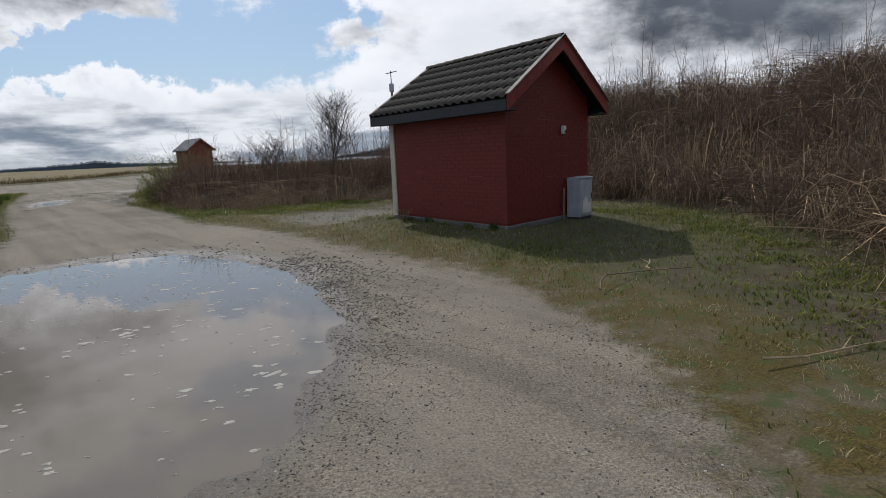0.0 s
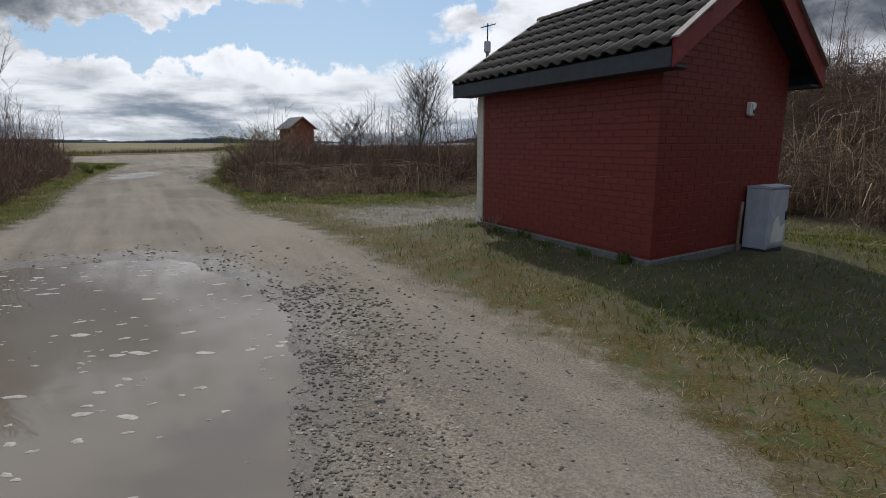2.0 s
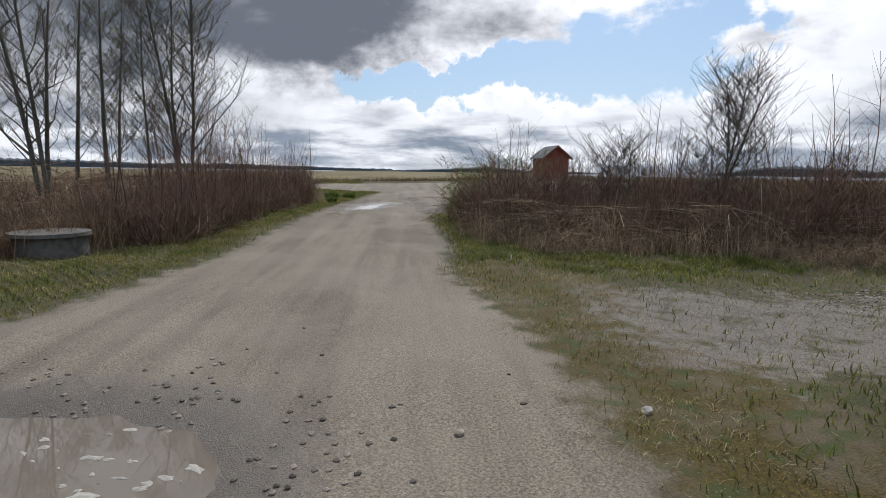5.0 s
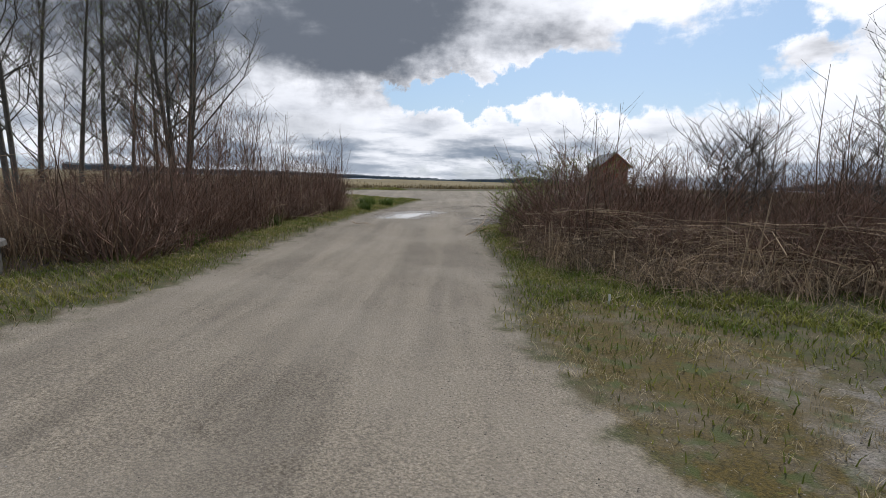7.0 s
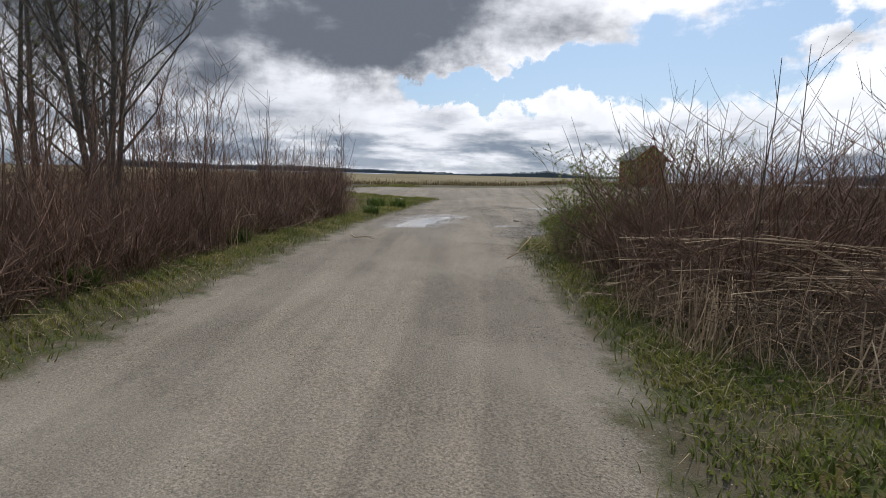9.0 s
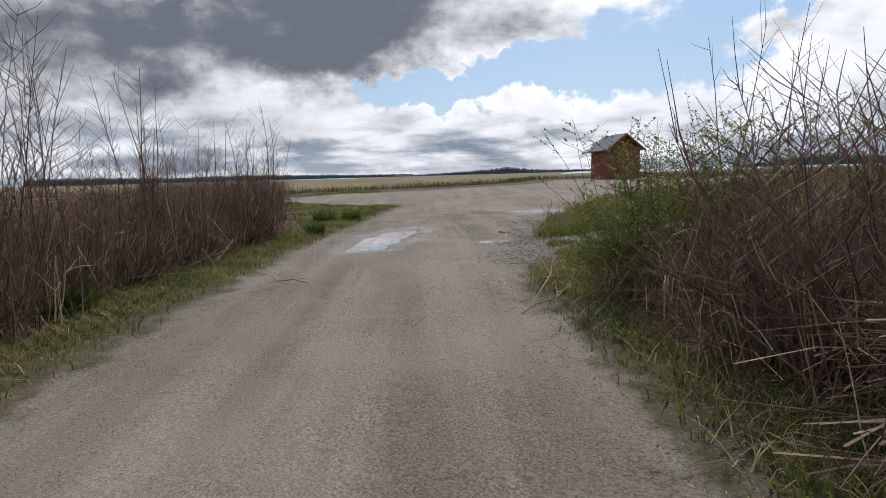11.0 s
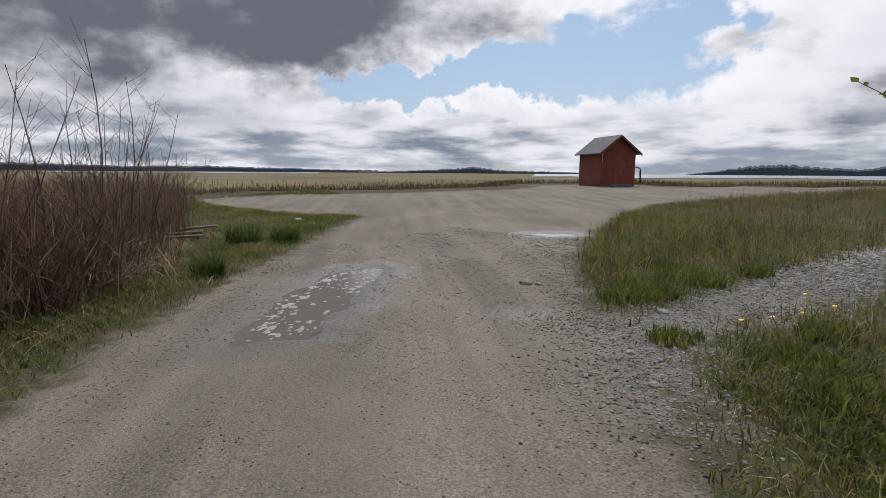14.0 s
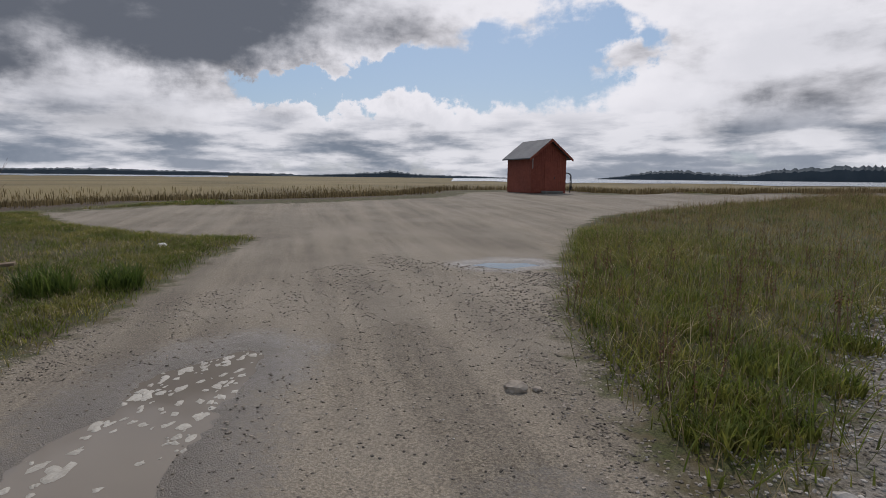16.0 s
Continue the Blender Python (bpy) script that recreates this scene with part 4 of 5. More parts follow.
SHRUB = [upright_bush(q, 1.5, 0.5, 26, 3, 8) for q in (1, 2, 3, 15)]
SHRUB_THIN = [upright_bush(q, 1.9, 0.35, 9, 3, 12) for q in (4, 5)]
LOW_SHRUB = [upright_bush(q, 0.9, 0.6, 55, 0, 6) for q in (6, 7, 8)]
TANGLE = [tangle(q, 0.75, 0.8, 130, 0.6) for q in (9, 10, 11)]
TANGLE_DARK = [tangle(q, 0.85, 0.8, 130, 0.30) for q in (12, 13, 14)]
TANGLE_DEEP = [tangle(q, 0.8, 0.8, 150, 0.10) for q in (16, 17, 18)]
MOUND = [mound(q, 1.55, 1.15, 120) for q in (61, 62, 63)]
MOUND_LOW = [mound(q, 1.0, 0.85, 90, 6) for q in (64, 65, 66)]
CLUMP = [upright_bush(q, 2.1, 0.45, 18, 0, 14) for q in (71, 72, 73)]
CANES = [lying_canes(q, 70, 2.0, 0.95) for q in (74, 75, 76)]
STALKS = [broken_stalks(q, 34, 1.25, 0.6) for q in (67, 68, 69)]

LEFT_FRONT = [(-10.6, 3), (-11.5, 8.5), (-12.7, 12.4), (-14.6, 14.4), (-17.3, 17.5), (-19.7, 20.2), (-22.2, 22.8), (-23.4, 22.6), (-21.0, 19.3), (-18.6, 16.6), (-16.2, 13.6),
              (-14.4, 11.6), (-13.4, 8), (-12.6, 3)]
LEFT_BACK = [(-12.6, 3), (-13.6, 8), (-14.6, 11.4), (-16.4, 13.4), (-18.8, 16.4), (-21.2, 19.0), (-24.2, 22.8), (-28, 23), (-27, 17), (-21, 11), (-18, 5), (-17, 1)]
RIGHT_FRONT = [(-12.2, 20.6), (-10.4, 18.9), (-9.1, 17.9), (-7.5, 17.5), (-5.9, 18.1), (-4.6, 19.6), (-2.6, 20.0), (-3.0, 23.5), (-7.5, 22.5), (-9, 22), (-11.4, 22.6)]
RIGHT_BACK = [(-11.4, 22.6), (-9, 22.0), (-7.5, 22.5), (-3.6, 23.5), (-4, 27), (-8, 26), (-11.6, 24.3)]
BANK = [(4.6, 1), (5.5, 5), (6.1, 8.4), (6.2, 11.3), (5.3, 13.9), (3.6, 16.2), (0.2, 19.1), (-3.2, 21.4), (-2.6, 25), (4, 23), (9, 19), (12.5, 14), (13.5, 8), (12.5, 1)]
CREST = [(-2.4, 23.5), (3.5, 22), (8, 18.5), (11, 14.0), (12, 8), (11.5, 2), (14, 2), (14.5, 9), (13, 15), (9.5, 20), (4.5, 24.5), (-1.5, 26)]

def clear(places):
    """Leaves the ground in front of the well open."""
    return [q for q in places if math.hypot(q[0] + 12.4, q[1] - 10.3) > 1.35]


plant(SHRUB, clear(scatter(LEFT_FRONT, 46, 0.7, 21)), "shrub", "bare red-brown upright shrub at the road verge", "shrubs along the road", 31, 0.55, 1.35)
plant(CLUMP, clear(scatter(LEFT_FRONT, 24, 0.85, 22)), "shrub", "tall airy clump of bare upright shoots", "clumps of shoots along the road", 32, 0.75, 1.2)
plant(CLUMP, [(-16.2, 15.0), (-16.9, 15.7), (-17.4, 16.2), (-17.9, 16.4), (-16.0, 14.3)], "shrub", "tall thicket of bare upright stems beside the tree", "clumps of shoots along the road", 134, 1.25, 1.6)
plant(CLUMP, [(-23.6, 23.1), (-24.6, 23.9), (-25.8, 24.6), (-27.3, 24.6), (-28.6, 25.2), (-29.6, 26.2)], "shrub", "thin bare shoots at the end of the verge", "clumps of shoots along the road", 133, 0.6, 0.95)
plant(CLUMP, [(-8.6, 20.4), (-6.9, 21.2), (-3.2, 21.4), (-1.9, 21.9)], "shrub", "tall airy clump of bare shoots in the thicket", "clumps of shoots in the thicket", 132, 0.8, 1.0)
FALLEN = [(-9.3, 18.5, 38), (-8.3, 17.9, 15), (-7.4, 17.9, -5), (-6.5, 18.1, -20), (-5.6, 18.8, -40), (-4.6, 19.9, -35), (-3.2, 20.3, 0), (-8.9, 19.0, 30), (-7.3, 18.7, 10), (-5.9, 19.4, -10)]
plant_stuff(CANES, [q[:2] for q in FALLEN], "dead_growth", "long brown canes lying flat over one another", 144, 0.9, 1.05, [q[2] for q in FALLEN])
plant(LOW_SHRUB, clear(scatter(LEFT_FRONT, 50, 0.6, 23)), "shrub", "low dense red-brown shrub at the road verge", "low shrubs along the road", 33, 0.6, 1.1)
plant_stuff(TANGLE + STALKS, clear(scatter(LEFT_FRONT, 46, 0.7, 20)), "dead_growth", "pale dead stalks leaning among the roadside shrubs", 30, 0.6, 1.0)
plant_stuff(TANGLE + TANGLE + CANES, scatter(LEFT_BACK, 130, 0.7, 24), "dead_growth", "collapsed pale dead stalks behind the verge", 34, 0.8, 1.35)
plant(SHRUB, scatter(RIGHT_FRONT, 24, 0.7, 25), "shrub", "bare dark twiggy shrub beside the road", "thicket beside the road", 35, 0.55, 1.2)
plant(SHRUB, [(-6.3, 22.6), (-5.7, 21.8), (-5.0, 22.8), (-4.3, 21.9), (-3.7, 22.9), (-3.1, 21.9), (-4.7, 23.9), (-3.3, 24.2), (-2.4, 23.3), (-1.2, 24.0)], "shrub", "bare grey-brown shrub at the back of the thicket", "tall shrubs of the thicket", 48, 1.1, 1.5)
plant(SHRUB_THIN, scatter([(-9.8, 19.6), (-8.6, 18.9), (-6.2, 19.6), (-3.8, 21.3), (-5, 23), (-10.4, 21.6)], 10, 0.9, 26), "shrub", "tall thin bare sapling in the thicket", "saplings in the thicket", 36, 0.45, 0.7)
plant_stuff(TANGLE_DARK + TANGLE, scatter(RIGHT_FRONT, 80, 0.42, 27), "dead_growth", "brown bramble canes lying over one another", 37, 0.6, 1.05)
plant_stuff(STALKS + TANGLE, scatter([(-10.2, 18.2), (-9.0, 17.1), (-7.5, 16.7), (-5.8, 17.2), (-4.2, 18.6), (-2.4, 18.9), (-0.4, 18.4), (0.2, 19.2), (-2.6, 19.8), (-4.8, 19.5), (-6.2, 18.2), (-7.5, 17.5), (-9.0, 18.0)], 50, 0.35, 127), "dead_growth", "pale snapped stalks lying in front of the thicket", 137, 0.4, 0.8)
plant(MOUND, [(-10.0, 19.5), (-8.8, 18.9), (-9.3, 20.4), (-7.9, 19.4), (-5.6, 19.5), (-4.9, 20.6), (-8.3, 20.9), (-6.6, 20.6), (-3.7, 20.9), (-2.4, 21.0), (-1.2, 20.6)], "shrub", "dense rounded red-brown twiggy bush", "bushes of the thicket", 141, 0.85, 1.4)
plant(MOUND_LOW, [(-10.5, 19.4), (-11.0, 20.3), (-9.3, 18.2), (-7.4, 18.0), (-6.3, 18.3), (-5.2, 18.8), (-3.6, 20.0), (-6.9, 19.3)], "shrub", "low rounded dark twiggy bush", "low bushes of the thicket", 142, 0.7, 1.1)
plant(MOUND_LOW, [(-12.8, 12.4), (-13.3, 13.0), (-14.1, 13.6), (-14.9, 14.6), (-15.8, 15.5), (-16.7, 16.6), (-17.6, 17.5), (-18.4, 18.5), (-19.3, 19.4), (-20.2, 20.4), (-21.1, 21.3)], "shrub", "low dense red-brown bush at the road verge", "bushes along the road", 143, 0.75, 1.15)
plant_stuff(TANGLE_DARK + SHRUB, scatter(RIGHT_BACK, 44, 0.6, 28), "dead_growth", "dark bramble canes lying over one another", 38, 0.6, 1.1)
plant_stuff(TANGLE_DEEP + TANGLE_DEEP + TANGLE_DARK, scatter(BANK, 250, 0.5, 29), "dead_growth", "brown dead stalks and brambles on the bank", 39, 0.7, 1.4)
BANK_FACE = [(4.6, 1), (5.5, 5), (6.1, 8.4), (6.2, 11.3), (5.3, 13.9), (3.6, 16.2), (0.2, 19.1), (1.2, 20.6), (5.0, 18.0), (7.6, 14.8), (8.8, 11), (9.0, 7), (8.4, 1)]
plant_stuff(STALKS, [q for q in scatter(BANK_FACE, 150, 0.42, 129) if wave(q[0], q[1], 1.3, 2.0) > -0.15], "dead_growth", "pale snapped stalks leaning over one another on the bank", 139, 0.6, 1.25)
plant(MOUND_LOW, scatter(BANK, 30, 1.2, 130), "shrub", "low rounded brown bush on the bank", "bushes on the bank", 140, 0.7, 1.2)
plant(LOW_SHRUB, scatter(BANK, 55, 1.0, 30), "shrub", "brown twiggy scrub on the bank", "scrub on the bank", 40, 0.6, 1.3)
plant(SHRUB, scatter(CREST, 42, 1.0, 41), "shrub", "bare shrub on the crest of the bank", "shrubs on the crest", 42, 0.6, 1.1)
plant(SHRUB, scatter(BANK, 22, 1.6, 44), "shrub", "bare twiggy shrub on the bank", "shrubs on the bank", 45, 0.5, 0.9)
plant(SHRUB, [(-2.7, 22.4), (-1.7, 22.9), (-0.6, 22.2), (0.5, 21.8), (-3.4, 22.7), (1.6, 21.0), (-2.1, 23.6), (0.0, 23.2)], "shrub", "bare grey shrub behind the house", "shrubs behind the house", 47, 0.9, 1.3)
plant(SHRUB, [(5.3, 4.4), (5.6, 5.6), (5.0, 3.2), (5.8, 7.0)], "shrub", "bare shrub at the foot of the bank", "shrubs at the bank foot", 43, 0.6, 0.9)
plant_stuff(TANGLE, [(5.0, 3.6), (5.2, 4.8), (5.5, 6.2), (5.7, 7.6), (4.9, 2.6)], "dead_growth", "pale dead stalks at the foot of the bank", 46, 0.9, 1.3)


# trees
def bare_tree(seed, h, stems, r, wide, at, label, leafy=0.0, twiggy=4, crook=0.035):
    rng = random.Random(seed)
    top = empty("tree", pose(*at), label, "tree", "bare trees")
    trunks, limbs, small, tips = [], [], [], []
    for s in range(stems):
        a = rng.uniform(0, 2 * math.pi)
        base = (0.16 * (stems > 1) * math.cos(a), 0.16 * (stems > 1) * math.sin(a), -0.2)
        t = shoot(rng, base, h * rng.uniform(0.85, 1.0), 0.10 if stems > 1 else 0.03, crook, 9)
        trunks.append((t, r * rng.uniform(0.55, 0.8), 0.012))
        n_l = int((30 if h > 6 else 18) / math.sqrt(stems)) + 4
        for i in range(n_l):
            f = (0.18 + 0.78 * i / n_l) * (len(t) - 1)
            j = int(f)
            p = np.array(t[j]) + (np.array(t[min(j + 1, 8)]) - np.array(t[j])) * (f - j)
            b = rng.uniform(0, 2 * math.pi)
            ln = h * wide * (1.05 - f / 9) * rng.uniform(0.6, 1.2) + 0.3
            d = np.array([math.cos(b), math.sin(b), rng.uniform(0.7, 1.5)])
            d *= ln / np.linalg.norm(d)
            j1, j2 = (np.array([rng.uniform(-1, 1), rng.uniform(-1, 1), rng.uniform(-0.5, 0.5)]) * ln * crook * 1.6 for _ in range(2))
            l = [p, p + d * 0.35 + j1, p + d * 0.7 + j2 + (0, 0, 0.06 * ln), p + d + (0, 0, 0.18 * ln)]
            limbs.append((l, 0.006 + 0.007 * ln, 0.004))
            tw = twigs(rng, l, 11, 0.2, 0.85, 1.0, 0.0065)
            small += tw
            for q in tw:
                small += twigs(rng, q[0], twiggy, 0.12, 0.42, 0.8, 0.0042)
                tips.append(q[0][-1])
    v, f = tubes(trunks, 7)
    part("trunk", mesh_of("trunk", v, f, M_BARK, True), None, top)
    for one in limbs:
        v, f = tubes([one], 4)
        part("limb", mesh_of("limb", v, f, M_BARK), None, top)
    v, f = tubes(small, 3)
    part("crown", mesh_of("crown", v, f, M_TWIG), None, top, "fine bare twigs")
    if leafy:
        V, F = [], []
        for q in tips:
            for _ in range(rng.randint(0, int(6 * leafy) + 1)):
                leaf(rng, V, F, np.array(q) + [rng.uniform(-0.08, 0.08) for _ in range(3)], rng.uniform(0.03, 0.06))
        part("foliage", mesh_of("foliage", V, F, M_LEAF), None, top, "first small yellow-green leaves")


def leaf(rng, V, F, p, size):
    a, e = rng.uniform(0, 2 * math.pi), rng.uniform(-0.6, 0.9)
    d = np.array([math.cos(a) * math.cos(e), math.sin(a) * math.cos(e), math.sin(e)]) * size
    s = np.cross(d, [rng.uniform(-1, 1), rng.uniform(-1, 1), 1.0])
    s *= 0.3 * size / (np.linalg.norm(s) + 1e-9)
    o = len(V)
    V += [tuple(p), tuple(p + d * 0.45 + s), tuple(p + d), tuple(p + d * 0.45 - s)]
    F.append((o, o + 1, o + 2, o + 3))


def tree_at(seed, x, y, h, stems, r, wide, label, leafy=0.0, twiggy=4, crook=0.035):
    bare_tree(seed, h, stems, r, wide, (x, y, gz(x, y), 0, 0, seed * 47), label, leafy, twiggy, crook)


tree_at(51, -16.9, 14.75, 7.8, 4, 0.075, 0.30, "bare multi-stemmed tree among the roadside shrubs", 0.5, 5, 0.055)
tree_at(52, -23.2, 13.2, 9.5, 1, 0.13, 0.20, "tall slim bare tree in the dead reeds", 0.2)
tree_at(53, -25.0, 14.5, 9.5, 1, 0.12, 0.16, "tall slim bare tree in the dead reeds", 0.5)
tree_at(54, -21.9, 14.5, 9.0, 1, 0.11, 0.16, "tall slim bare tree in the dead reeds", 0.6)
tree_at(55, -26.5, 16.4, 9.0, 1, 0.10, 0.16, "tall slim bare tree in the dead reeds", 0.2)
tree_at(56, -22.3, 16.0, 8.0, 1, 0.09, 0.16, "tall slim bare tree in the dead reeds", 0.2)
tree_at(57, -19.0, 12.0, 9.5, 2, 0.11, 0.27, "tall bare forked tree behind the verge", 0.4, 5, 0.05)
tree_at(58, -22.5, 10.5, 9.5, 1, 0.12, 0.22, "tall slim bare tree in the dead reeds", 0.2)
tree_at(59, -5.4, 20.6, 3.5, 3, 0.045, 0.34, "small bare crooked tree in the thicket", 0.0, 3, 0.12)
tree_at(60, -7.6, 20.6, 2.2, 2, 0.02, 0.34, "small bare tree in the thicket", 0.0, 2, 0.12)
tree_at(61, -1.6, 22.8, 3.4, 3, 0.03, 0.30, "small bare tree on the bank", 0.0, 2)


# leafing shrub at the end of the thicket
def leafy_shrub(at, h, spread, seed, count=70):
    rng = random.Random(seed)
    top = empty("shrub", pose(*at), "thorny shrub with small fresh green leaves", "bush", "leafing shrubs")
    stems, V, F = [], [], []
    for i in range(count):
        a, r = rng.uniform(0, 2 * math.pi), 0.45 * spread * math.sqrt(rng.random())
        hh = h * rng.uniform(0.45, 1.0)
        s = shoot(rng, (r * math.cos(a), r * math.sin(a), -0.1), hh, spread / h * 0.55, 0.16, 6)
        stems.append((s, 0.0065, 0.002))
        tw = twigs(rng, s, 9, 0.15, 0.5, 0.5)
        stems += tw
        for q in tw:
            for _ in range(16):
                t = rng.random()
                leaf(rng, V, F, np.array(q[0][0]) * (1 - t) + np.array(q[0][2]) * t, rng.uniform(0.018, 0.042))
    v, f = tubes(stems, 3)
    part("stem_work", mesh_of("stem_work", v, f, M_STEM_DARK), None, top)
    part("foliage", mesh_of("foliage", V, F, M_LEAF), None, top, "small fresh green leaves")


leafy_shrub((-12.05, 21.35, gz(-12.05, 21.35)), 2.0, 1.4, 71, 80)
leafy_shrub((-11.3, 22.4, gz(-11.3, 22.4)), 2.2, 1.2, 72, 50)
leafy_shrub((-12.2, 20.5, gz(-12.2, 20.5)), 1.2, 0.8, 73, 40)


# ---- grass, reeds, stones ----
def blades(x, y, z, h, wd, rng, droop=0.35):
    n = len(x)
    a = rng.uniform(0, 2 * np.pi, n)
    b = a + rng.uniform(0.9, 2.2, n)
    sx, sy = np.cos(a) * wd / 2, np.sin(a) * wd / 2
    lx, ly = np.cos(b) * h * droop * rng.uniform(0.2, 1.6, n), np.sin(b) * h * droop * rng.uniform(0.2, 1.6, n)
    P = np.empty((n, 5, 3))
    P[:, 0] = np.stack([x - sx, y - sy, z - 0.01], 1)
    P[:, 1] = np.stack([x + sx, y + sy, z - 0.01], 1)
    P[:, 2] = np.stack([x - sx * 0.7 + lx * 0.35, y - sy * 0.7 + ly * 0.35, z + h * 0.6], 1)
    P[:, 3] = np.stack([x + sx * 0.7 + lx * 0.35, y + sy * 0.7 + ly * 0.35, z + h * 0.6], 1)
    P[:, 4] = np.stack([x + lx, y + ly, z + h], 1)
    o = np.arange(n)[:, None] * 5
    quads, tris = o + np.array([[0, 1, 3, 2]]), o + np.array([[2, 3, 4]])
    return P.reshape(-1, 3), quads.tolist() + tris.tolist()


def sow(count, zone, area, seed, cell=0.15):
    """Random points, thick where zone is high."""
    rng = np.random.default_rng(seed)
    ax, ay = np.arange(area[0], area[1], cell), np.arange(area[2], area[3], cell)
    gx_, gy_ = (q.ravel() for q in np.meshgrid(ax, ay))
    p = np.maximum(zone(gx_, gy_), 0) * 1.0
    pick = rng.choice(len(p), count, p=p / p.sum())
    return gx_[pick] + rng.uniform(-0.6, 0.6, count) * cell, gy_[pick] + rng.uniform(-0.6, 0.6, count) * cell


def grass(name, mat, count, zone, height, wd, seed, label, droop=0.35, area=(-36, 6.5, -1.5, 36)):
    rng = np.random.default_rng(seed)
    X, Y = sow(count, zone, area, seed)
    Z = ground_z(X, Y)
    H = height(X, Y) * rng.uniform(0.45, 1.25, count)
    v, f = blades(X, Y, Z, H, wd * rng.uniform(0.6, 1.4, count), rng, droop)
    tagged(new(name, mesh_of(name, v, f, mat)), label, "grass", kind="stuff")


def off_house(x, y):
    u, v = (x + 1.812) * U.x + (y - 11.896) * U.y, (x + 1.812) * VV.x + (y - 11.896) * VV.y
    return ~((u > W0 - 0.05) & (u < W1 + 0.05) & (v > V0 - 0.05) & (v < V1 + 0.05))


def verge(x, y):
    """Where grass grows: thick a little off the road, thin on moss and gravel."""
    road = inside(x, y, ROAD)
    patch = np.clip(0.55 + 0.35 * wave(x, y, 0.9, 5.0) + 0.35 * wave(x, y, 0.31, 2.2), 0, 1)
    near = 0.10 + np.exp(-np.maximum(-road - 0.4, 0) / 1.5)
    w = smooth(-road, -0.1, 0.7) * near * (0.3 + 0.7 * patch)
    w *= 1 - 0.82 * smooth(inside(x, y, MOSS), -0.3, 0.5)
    w *= 1 - 0.85 * smooth(inside(x, y, BARE), -0.4, 0.3)
    w *= 1 - 0.97 * smooth(inside(x, y, CHALK), -0.4, 0.2)
    w *= 1 - 0.9 * smooth(inside(x, y, THICKET), 0.2, 1.2)
    w *= 1 - 0.9 * smooth(inside(x, y, REEDS), 0.2, 1.2)
    w *= 1 - 0.8 * smooth(y, 22.5, 24.5) * smooth(x, -21.0, -19.0)
    # grass thinned where dark soil and cloud shade are painted into the ground
    w *= 1 - 0.8 * smooth(x, 1.2, 2.4) * (1 - smooth(y, 7, 10))
    w *= 1 - 0.75 * smooth(inside(x, y, HOUSE_PAD), -1.3, -0.3)
    return w * off_house(x, y)


def tall(x, y):
    meadow = smooth(y, 22.5, 25) * smooth(x, -21.5, -18.5)
    return 0.07 + 0.025 * wave(x, y, 0.6, 2.0) + 0.15 * meadow * (0.9 + 0.6 * wave(x, y, 0.8, 1.0) + 0.45 * wave(x, y, 0.33, 6.0))


def meadow(x, y):
    d = -inside(x, y, ROAD)
    w = smooth(d, 0.0, 0.6) * (0.25 + 0.75 * np.exp(-np.maximum(d - 1, 0) / 4.0)) * (0.4 + 0.6 * (wave(x, y, 0.7, 8.0) > -0.2))
    w *= 1 - 0.98 * smooth(inside(x, y, CHALK), -0.4, 0.2)
    return w * smooth(y, 22, 23.5) * smooth(x, -21.5, -19.5) * (1 - smooth(inside(x, y, THICKET), 0.1, 0.8)) * (1 - smooth(inside(x, y, REEDS), 0.1, 0.8))


grass("grass", M_GRASS, 125000, verge, lambda x, y: 1.2 * tall(x, y), 0.009, 81, "short green verge grass", 1.1)
grass("dry_grass", M_STRAW, 34000, verge, lambda x, y: 1.0 * tall(x, y), 0.007, 82, "dry straw among the verge grass", 1.6)
grass("grass", M_MEADOW, 60000, meadow, tall, 0.008, 83, "rough brown-green meadow grass", 1.3, (-21.5, -3, 22, 60))
grass("dry_grass", M_HERB, 20000, meadow, lambda x, y: 1.8 * tall(x, y), 0.007, 84, "dry brown stalks standing in the meadow grass", 0.35, (-21.5, -3, 22, 60))
grass("grass", M_STRAW, 9000, lambda x, y: smooth(inside(x, y, MOSS), -0.2, 0.4) * (wave(x, y, 0.5, 7.0) > 0.05) * off_house(x, y), lambda x, y: 0.035 + 0 * x, 0.005, 85, "thin dry grass growing through moss", 1.6)


def lush(x, y):
    """Fresh low growth: along the thicket, in the meadow's front and in clumps on the verges."""
    d, th = -inside(x, y, ROAD), inside(x, y, THICKET)
    strip = np.exp(-((th + 0.9) / 0.8) ** 2) * (x < -3.2) * (x > -15) * (y < 23)
    strip = strip + 0.7 * np.exp(-((th + 1.2) / 0.9) ** 2) * (x > 2.0) * (y > 4) * (y < 14) * off_house(x, y)
    front = smooth(y, 22, 23.5) * smooth(x, -21.0, -19.2) * np.exp(-np.maximum(d, 0) / 2.2) * 0.8
    return smooth(d, 0.05, 0.4) * (strip + front) * (wave(x, y, 0.5, 6.5) > -0.25) * (1 - 0.97 * smooth(inside(x, y, CHALK), -0.4, 0.1)) * (1 - smooth(th, 0.0, 0.5)) * (1 - smooth(inside(x, y, REEDS), 0.0, 0.5))


M_LUSH = thin("fresh_leaf", (0.085, 0.112, 0.019), (0.175, 0.172, 0.038), 2.0, 0.5)
grass("grass", M_LUSH, 22000, lush, lambda x, y: 0.10 + 0.04 * wave(x, y, 0.4, 1.5), 0.016, 89, "fresh green leaves low on the verge", 1.3)


